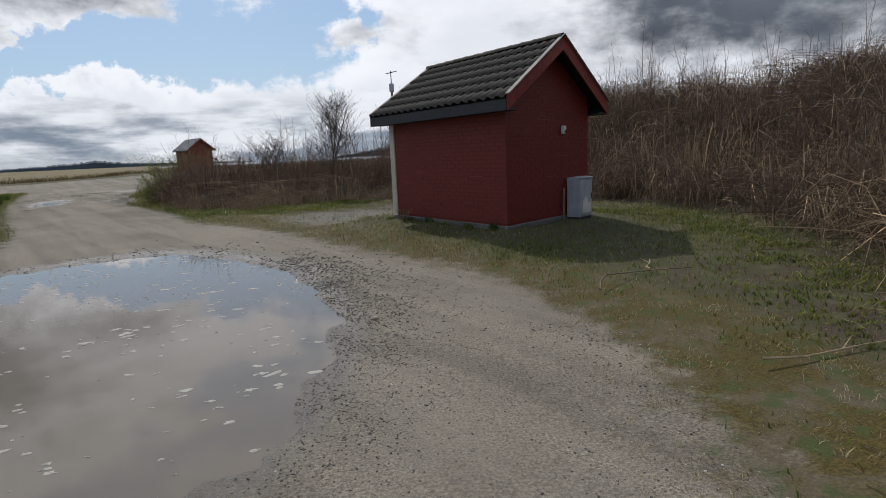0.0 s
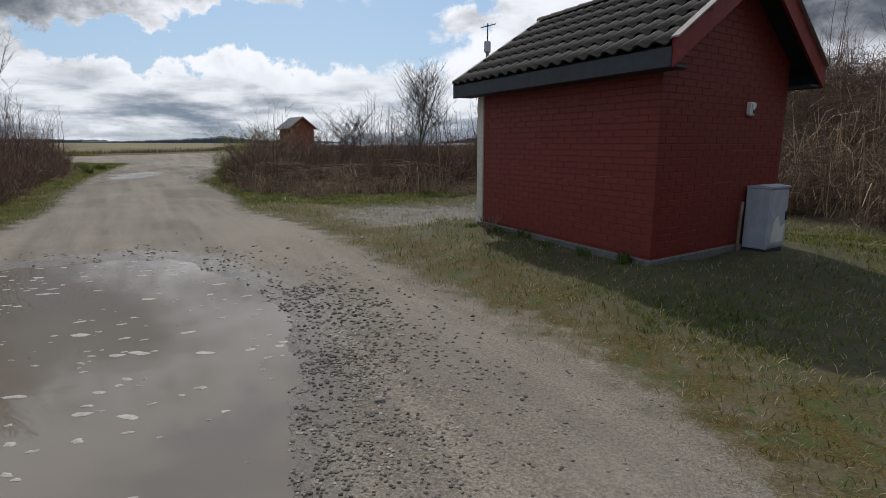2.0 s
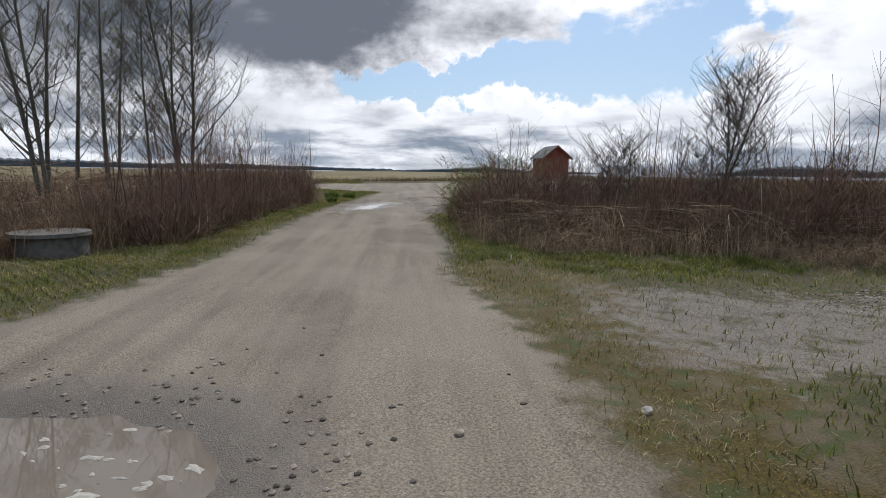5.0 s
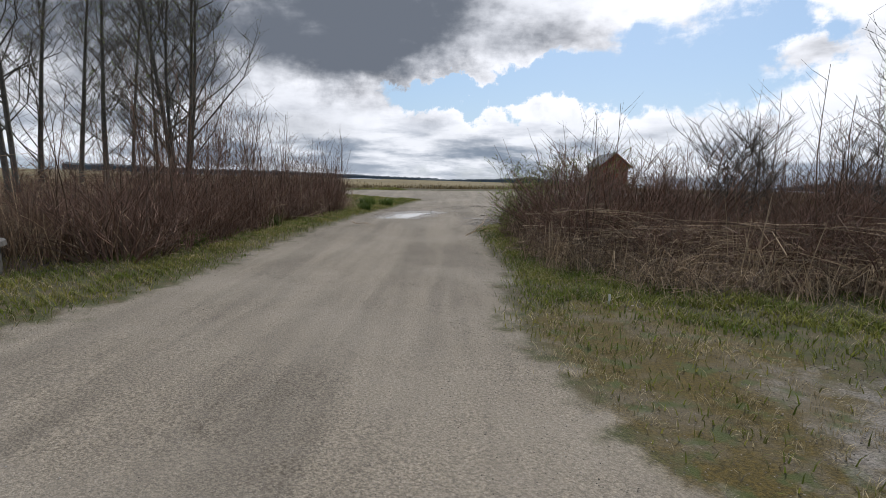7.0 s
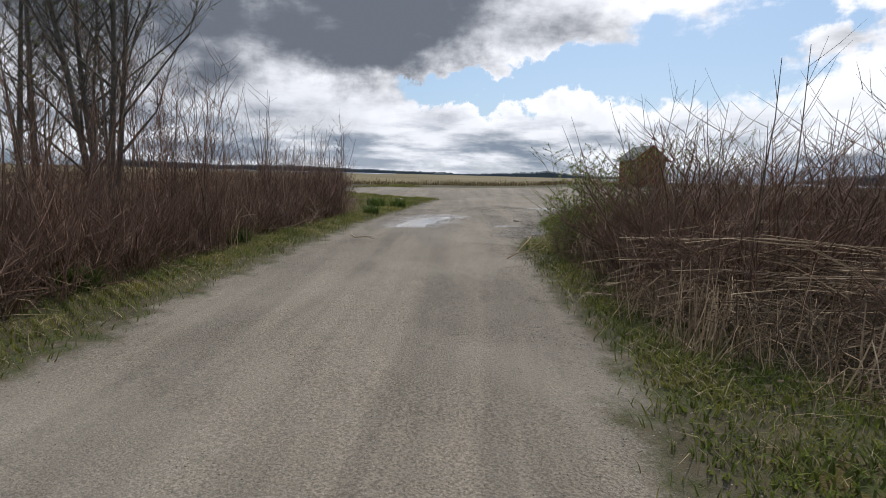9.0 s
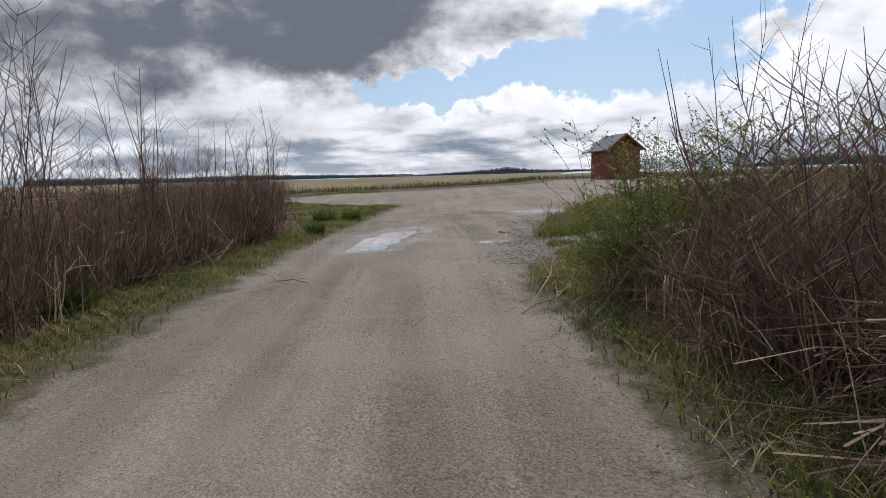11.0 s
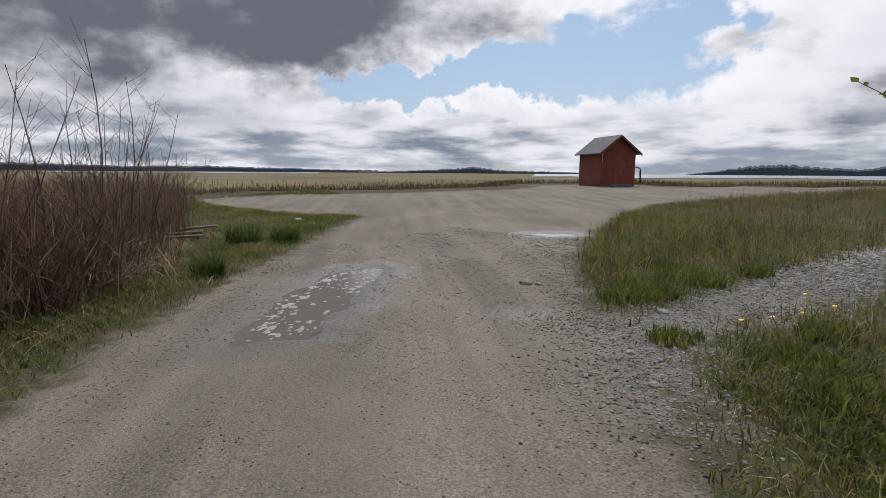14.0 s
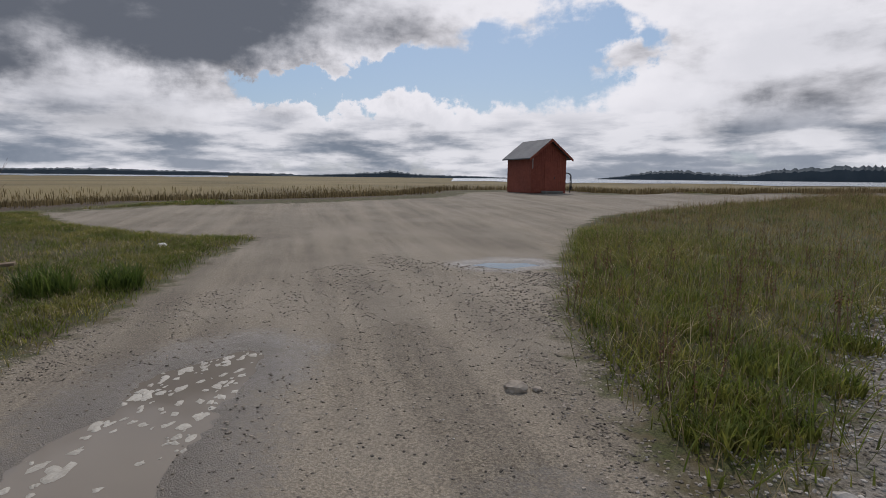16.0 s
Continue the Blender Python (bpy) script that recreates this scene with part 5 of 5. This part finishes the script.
def litter(x, y):
    """Long fallen straw in front of the thickets."""
    a, c = inside(x, y, THICKET), inside(x, y, REEDS)
    return (np.exp(-((a + 0.5) / 0.7) ** 2) * (x < 6) + 0.7 * np.exp(-((c + 1.0) / 0.7) ** 2) * (y < 26)) * (0.2 + 0.8 * (wave(x, y, 0.6, 3.3) > 0.1)) * (inside(x, y, ROAD) < -0.15)


grass("straw", M_STRAW, 9000, litter, lambda x, y: 0.11 + 0 * x, 0.008, 88, "long fallen straw before the thickets", 3.2)


def reed_front(x, y):
    d = inside(x, y, REEDS)
    return smooth(d, -0.4, 0.4) * (1 - smooth(d, 6, 11))


grass("reeds", M_REED, 32000, lambda x, y: reed_front(x, y) * (y > 24), lambda x, y: 0.46 + 0.08 * wave(x, y, 2.0), 0.03, 86, "pale tan reeds at the edge of the field", 0.25, (-50, 10, 22, 95))
grass("reeds", M_REED_DEAD, 34000, lambda x, y: reed_front(x, y) * (y < 26), lambda x, y: 0.95 + 0.15 * wave(x, y, 1.5), 0.012, 87, "dead brown reeds behind the roadside shrubs", 0.5, (-34, -10, 2, 27))


def stones(name, mat, count, zone, size, seed, label, area, skew=2.9):
    rng = np.random.default_rng(seed)
    bm = bmesh.new()
    bmesh.ops.create_icosphere(bm, subdivisions=1, radius=1.0)
    base = np.array([q.co[:] for q in bm.verts])
    tri = np.array([[q.index for q in f.verts] for f in bm.faces])
    bm.free()
    X, Y = sow(count, zone, area, seed)
    r = size[0] * (size[1] / size[0]) ** (rng.random(count) ** skew)
    Z = ground_z(X, Y)
    P = base[None] * rng.uniform(0.65, 1.15, (count, len(base), 1)) * r[:, None, None]
    P = P * np.stack([rng.uniform(0.8, 1.3, count), rng.uniform(0.8, 1.3, count), rng.uniform(0.5, 0.85, count)], 1)[:, None]
    a = rng.uniform(0, 6.3, count)[:, None]
    px, py = P[..., 0] * np.cos(a) - P[..., 1] * np.sin(a), P[..., 0] * np.sin(a) + P[..., 1] * np.cos(a)
    V = np.stack([px + X[:, None], py + Y[:, None], P[..., 2] + Z[:, None] + r[:, None] * 0.08], -1).reshape(-1, 3)
    F = (tri[None] + (np.arange(count) * len(base))[:, None, None]).reshape(-1, 3)
    tagged(new(name, mesh_of(name, V, F, mat)), label, "gravel", kind="stuff")


def rim(x, y):
    d = inside(x, y, PUDDLE)
    return (np.exp(-((d + 0.25) / 0.45) ** 2) + 0.15 * np.exp(-((d + 0.9) / 0.6) ** 2)) * (0.25 + 0.75 * (wave(x, y, 0.5, 9.0) > -0.05)) * (0.3 + 0.7 * smooth(-y, -8.2, -6.5)) * (0.25 + 0.75 * smooth(x, -3.5, -1.5)) * (d < 0.04) + 0.012 * (inside(x, y, ROAD) > 0) * (d < 0.04) * (y < 8.5)


def loose(x, y):
    road = inside(x, y, ROAD)
    return (road > -0.5) * (0.25 + 0.75 * np.exp(-(road / 0.5) ** 2)) * (0.3 + 0.7 * (wave(x, y, 0.8, 3.0) > 0))


stones("gravel", M_STONE, 6000, rim, (0.006, 0.022), 91, "loose grey stones round the puddle", (-7, 2.2, -0.5, 12))
def track_stones(x, y):
    """Stones thrown to the side of the puddle by passing wheels."""
    d = inside(x, y, PUDDLE)
    return np.exp(-((d + 0.35) / 0.35) ** 2) * (d < -0.03) * (0.4 + 0.6 * (wave(x, y, 0.37, 5.0) > -0.1)) * (x > -2.6) * (y > 0.8) + 0.5 * smooth(inside(x, y, ROAD), -0.2, 0.1) * (1 - smooth(inside(x, y, ROAD), 0.1, 1.2)) * (x > 0.4) * (y < 5)


M_DARK_STONE = speckled("dark_pebble", (0.045, 0.038, 0.032), (0.12, 0.102, 0.086), 14, 0.6, vary=0.5)
stones("gravel", M_DARK_STONE, 650, track_stones, (0.008, 0.027), 98, "coarse dark stones beside the puddle", (-2.8, 2.4, 0.5, 8.5), 2.4)
stones("gravel", M_PALE_STONE, 260, track_stones, (0.007, 0.019), 99, "pale stones beside the puddle", (-2.8, 2.4, 0.5, 8.5), 2.0)
stones("gravel", M_STONE, 1500, track_stones, (0.006, 0.019), 97, "coarse grey stones beside the puddle", (-2.8, 2.4, 0.5, 8.5), 1.9)
stones("gravel", M_STONE, 30000, loose, (0.004, 0.019), 92, "loose grey gravel on the road", (-22, 2, 0, 30))
stones("gravel", M_STONE, 5500, lambda x, y: smooth(inside(x, y, BARE), -0.6, 0.4) + 0.5 * smooth(inside(x, y, MOSS), -0.2, 0.3) * (wave(x, y, 0.6, 1.1) > 0.1), (0.005, 0.022), 96, "loose stones in the bare patch", (-8, 3.4, 0, 17.5))
stones("gravel", M_PALE_STONE, 1500, loose, (0.004, 0.014), 93, "scattered white pebbles on the road", (-22, 2, 0, 30))
stones("gravel", M_PALE_STONE, 4200, lambda x, y: smooth(inside(x, y, CHALK), -0.6, 0.3), (0.014, 0.075), 94, "pale broken stones beside the road", (-17, -12, 21, 34), 2.0)
stones("gravel", M_STONE, 4200, lambda x, y: smooth(inside(x, y, CHALK), -0.7, 0.3), (0.014, 0.07), 95, "grey broken stones beside the road", (-17, -12, 21, 34), 2.0)


# ---- small things ----
def flecks(poly, level, count, seed, label, edge=False, size=1.0):
    """Rafts of foam floating on a puddle."""
    rng = np.random.default_rng(seed)
    X, Y = sow(count, lambda x, y: smooth(inside(x, y, poly), 0.02, 0.10 if edge else 0.22) * (0.25 + (wave(x, y, 0.9, 4.0) > -0.1)) * (0.12 + np.exp(-(inside(x, y, poly) / 0.2) ** 2) if edge else 1.0), (-21, 0, 0, 27), seed, 0.1)
    V, F = [], []
    for x, y in zip(X, Y):
        n, r, a = 9, size * rng.uniform(0.008, 0.036) * rng.uniform(0.5, 1.1), rng.uniform(-0.5, 0.5) + (2.2 if edge else 0.4)
        long = rng.uniform(1.0, 2.6)
        o = len(V)
        V.append((x, y, level + 0.006))
        for i in range(n):
            t = 2 * math.pi * i / n
            q = r * rng.uniform(0.55, 1.25)
            u, v = q * long * math.cos(t), q * math.sin(t)
            V.append((x + u * math.cos(a) - v * math.sin(a), y + u * math.sin(a) + v * math.cos(a), level + 0.001))
        F += [(o, o + 1 + i, o + 1 + (i + 1) % n) for i in range(n)]
    tagged(new("foam", mesh_of("foam", V, F, M_FOAM)), label, "foam", kind="stuff")


flecks(PUDDLE, PUDDLE_LEVEL, 800, 101, "whitish foam flecks on the muddy puddle")
flecks(PUDDLE_B, level_of(PUDDLE_B, -0.002), 230, 102, "whitish foam along the puddle", True, 1.25)


def rock(x, y, r, seed, mat, label):
    rng = random.Random(seed)
    bm = bmesh.new()
    bmesh.ops.create_icosphere(bm, subdivisions=2, radius=r)
    for q in bm.verts:
        q.co *= rng.uniform(0.82, 1.12)
        q.co.z *= 0.65
        q.co.x *= 1.25
    ob = part("stone", bm, mat, at=pose(x, y, gz(x, y) + r * 0.3, 0, 0, seed * 31))
    tagged(ob, label, "stone", "single stones")


rock(-17.28, 25.15, 0.075, 1, M_STONE, "dark fist-sized stone on the gravel road")
rock(-17.14, 25.24, 0.035, 2, M_STONE, "small dark stone on the gravel road")
rock(-3.13, 11.3, 0.04, 3, M_PALE_STONE, "flat pale stone in the moss")
rock(-3.83, 10.27, 0.03, 4, M_STONE, "small dark stone on the gravel road")
rock(-0.46, 5.1, 0.035, 5, M_STONE, "dark stone at the puddle edge")
rock(-0.79, 6.17, 0.03, 6, M_STONE, "dark stone at the puddle edge")
rock(-26.2, 28.0, 0.08, 7, M_WHITE, "white scrap lying on the grass")
for i, (x, y) in enumerate(((-15.1, 23.2), (-14.9, 24.0), (-15.3, 24.6), (-14.7, 22.6), (-14.4, 25.2))):
    rock(x, y, 0.032 + 0.009 * (i % 3), 10 + i, M_PALE_STONE, "broken pale stone beside the road")

v, f = tubes([([(1.80, 5.78, 0.02), (1.82, 5.90, 0.07), (1.92, 6.10, 0.10), (2.2, 6.32, 0.07), (2.55, 6.48, 0.06), (3.0, 6.6, 0.05)], 0.011, 0.006)], 6)
tagged(part("branch", mesh_of("branch", v, f, M_WOOD, True), at=pose(0, 0, gz(2.2, 6.3))), "pale bent dead branch lying on the moss", "branch")
STICKS = [(3.0, 3.9, 1.1, 20), (2.6, 6.9, 0.7, 70), (-16.0, 18.9, 0.7, 10), (-9.0, 17.2, 0.8, 130), (-7.9, 16.9, 0.5, 40), (-13.2, 21.1, 0.9, 60), (-12.9, 20.5, 0.7, 110), (-14.6, 15.0, 0.9, 30)]
for i, (x, y, ln, turn) in enumerate(STICKS):
    rng = random.Random(i)
    pts = [(ln * t, rng.uniform(-0.05, 0.05), 0.02 + rng.uniform(0, 0.04)) for t in (-0.5, -0.2, 0.1, 0.35, 0.5)]
    v, f = tubes([(pts, 0.010, 0.004), ([pts[2], (ln * 0.3, 0.12, 0.06)], 0.005, 0.002)], 5)
    tagged(part("stick", mesh_of("stick", v, f, M_STEM_PALE), at=pose(x, y, gz(x, y), 0, 0, turn)), "thin dry stick lying on the verge", "stick", "sticks on the verge")


def weed(x, y, h, spread, count, seed, mat, label):
    rng = np.random.default_rng(seed)
    a, r = rng.uniform(0, 6.3, count), spread * np.sqrt(rng.random(count)) * 0.6
    px, py = r * np.cos(a), r * np.sin(a)
    hh = h * rng.uniform(0.4, 1.0, count)
    V, F = blades(px, py, np.zeros(count), hh, 0.018 * rng.uniform(0.6, 1.4, count), rng, 0.7)
    ob = part("weed_tuft", mesh_of("weed_tuft", V, F, mat), at=pose(x, y, gz(x, y)))
    tagged(ob, label, "plant", "weed tufts")


M_WEED = thin("dark_weed_leaf", (0.055, 0.088, 0.018), (0.10, 0.135, 0.03), 3, 0.4)
for x, y, h, sp, sd in ((-23.55, 24.75, 0.42, 0.55, 1), (-23.2, 25.5, 0.40, 0.45, 2), (-20.8, 22.6, 0.34, 0.35, 3), (-16.6, 16.6, 0.35, 0.5, 4), (-14.0, 13.8, 0.3, 0.4, 5)):
    weed(x, y, h, sp, 320, sd, M_WEED, "thick tuft of green weeds at the road edge")
for i in range(6):
    c = HOUSE @ Vector((0.4 + i * 0.62, 0.12 + 0.06 * (i % 3), 0))
    weed(c.x, c.y, 0.08 + 0.04 * (i % 3), 0.16, 45, 20 + i, M_WEED, "grass tuft against the house wall")
c = HOUSE @ Vector((1.05, 0.02, 0))
v, f = tubes([(shoot(random.Random(i), (0, 0, -0.02), 0.28, 0.45, 0.3, 4), 0.006, 0.002) for i in range(26)], 3)
tagged(part("weed_tuft", mesh_of("weed_tuft", v, f, M_STEM_DARK), at=pose(c.x, c.y, gz(c.x, c.y))), "dark dead weed against the house wall", "plant", "weed tufts")
for i, (x, y) in enumerate(((-14.3, 24.6), (-14.1, 24.9), (-14.5, 24.3), (-13.9, 25.5), (-14.2, 25.9))):
    bm = bmesh.new()
    bmesh.ops.create_cone(bm, cap_ends=True, segments=9, radius1=0.006, radius2=0.022, depth=0.016, matrix=Matrix.Translation((0, 0, 0.075)))
    bmesh.ops.create_cone(bm, cap_ends=True, segments=5, radius1=0.004, radius2=0.003, depth=0.12, matrix=Matrix.Translation((0, 0, 0.01)))
    tagged(part("dandelion", bm, M_YELLOW, at=pose(x, y, gz(x, y) + 0.05, 8, -6, 0)), "yellow dandelion in the grass", "flower", "dandelions")


def seed_stalks(x, y, seed):
    """A dry dock: a few stiff brown stalks, each with a ragged spike of seeds."""
    rng = random.Random(seed)
    stems, V, F = [], [], []
    for i in range(rng.randint(2, 5)):
        pts = shoot(rng, (rng.uniform(-0.08, 0.08), rng.uniform(-0.08, 0.08), -0.03), rng.uniform(0.38, 0.7), 0.12, 0.05, 5)
        stems.append((pts, 0.004, 0.002))
        for _ in range(26):
            t = rng.uniform(2.2, 3.99)
            j = int(t)
            p = np.array(pts[j]) + (np.array(pts[j + 1]) - np.array(pts[j])) * (t - j)
            leaf(rng, V, F, p, rng.uniform(0.012, 0.03))
    top = empty("dry_dock", pose(x, y, gz(x, y)), "dry brown dock stalks with seed spikes in the meadow", "plant", "dry docks in the meadow")
    v, f = tubes(stems, 4)
    part("stalk", mesh_of("stalk", v, f, M_STEM_DARK), None, top)
    part("seed_spike", mesh_of("seed_spike", V, F, M_SEED), None, top, "rust-brown seeds")


M_SEED = thin("rust_seed", (0.10, 0.048, 0.022), (0.17, 0.09, 0.045), 9, 0.4, 0.2)
rng = random.Random(33)
docks = [(-16.3, 25.6), (-16.0, 28.1), (-15.7, 28.8), (-16.0, 25.2), (-14.9, 31.2), (-16.1, 26.7), (-17.6, 29.0), (-17.9, 31.5)]
docks += [(rng.uniform(-18.5, -13.5), rng.uniform(26.5, 36)) for _ in range(40)]
for i, (x, y) in enumerate(docks):
    if inside(np.array([x]), np.array([y]), ROAD)[0] < -0.2 and inside(np.array([x]), np.array([y]), CHALK)[0] < -0.1:
        seed_stalks(x, y, 300 + i)
for i, (x, y, h) in enumerate(((-15.9, 25.0, 0.2), (-15.6, 25.3, 0.16), (-15.95, 25.7, 0.2), (-15.3, 26.2, 0.18), (-15.5, 27.0, 0.2), (-16.4, 27.4, 0.2), (-15.0, 27.6, 0.2),
                                (-15.7, 26.4, 0.22), (-16.6, 28.8, 0.2), (-13.9, 23.6, 0.2), (-13.6, 22.8, 0.22), (-13.9, 24.6, 0.2), (-14.9, 23.7, 0.12))):
    weed(x, y, h, 0.4, 200, 60 + i, M_LUSH, "clump of fresh green weeds by the stony patch")
for i, (x, y, ln, turn) in enumerate(((-24.6, 23.9, 1.1, 35), (-24.9, 24.2, 0.8, 50), (-25.4, 24.7, 0.9, 60))):
    bm = bmesh.new()
    box(bm, -ln / 2, ln / 2, -0.07, 0.07, 0.0, 0.045, 0.008)
    tagged(part("plank", bm, M_WOOD, at=pose(x, y, gz(x, y) + 0.05 + 0.03 * i, 3, -4, turn)), "old dark plank lying among dead stalks", "plank", "planks on the verge")
v, f = tubes([([(0, 0, -0.03), (0.01, 0.0, 0.05), (0.0, 0.012, 0.11)], 0.014, 0.011)], 6)
tagged(part("cut_stem", mesh_of("cut_stem", v, f, M_WHITE), at=pose(-7.0, 15.5, gz(-7.0, 15.5), 6, 4)), "short white cut stem standing in the grass", "stem")
for i, (x, y, ln, turn, up) in enumerate(((-13.6, 13.2, 1.1, 75, 28), (-14.3, 14.2, 0.8, 110, 35), (-17.3, 17.7, 1.5, 40, 6), (-18.6, 19.3, 0.7, 120, 30), (-17.9, 18.6, 0.9, 60, 18), (-12.9, 20.1, 0.9, 100, 26), (-12.6, 19.7, 0.7, 70, 20))):
    rng = random.Random(80 + i)
    pts = [(ln * t, rng.uniform(-0.05, 0.05), rng.uniform(-0.02, 0.03)) for t in (-0.5, -0.2, 0.1, 0.35, 0.5)]
    v, f = tubes([(pts, 0.010, 0.004), ([pts[2], (ln * 0.32, 0.14, 0.05)], 0.005, 0.002)], 5)
    z = gz(x, y) + 0.5 * ln * math.sin(radians(up)) + 0.01
    tagged(part("branch", mesh_of("branch", v, f, M_STEM_PALE), at=pose(x, y, z, 0, -up, turn)), "pale bare branch leaning out of the shrubs", "branch", "leaning branches")
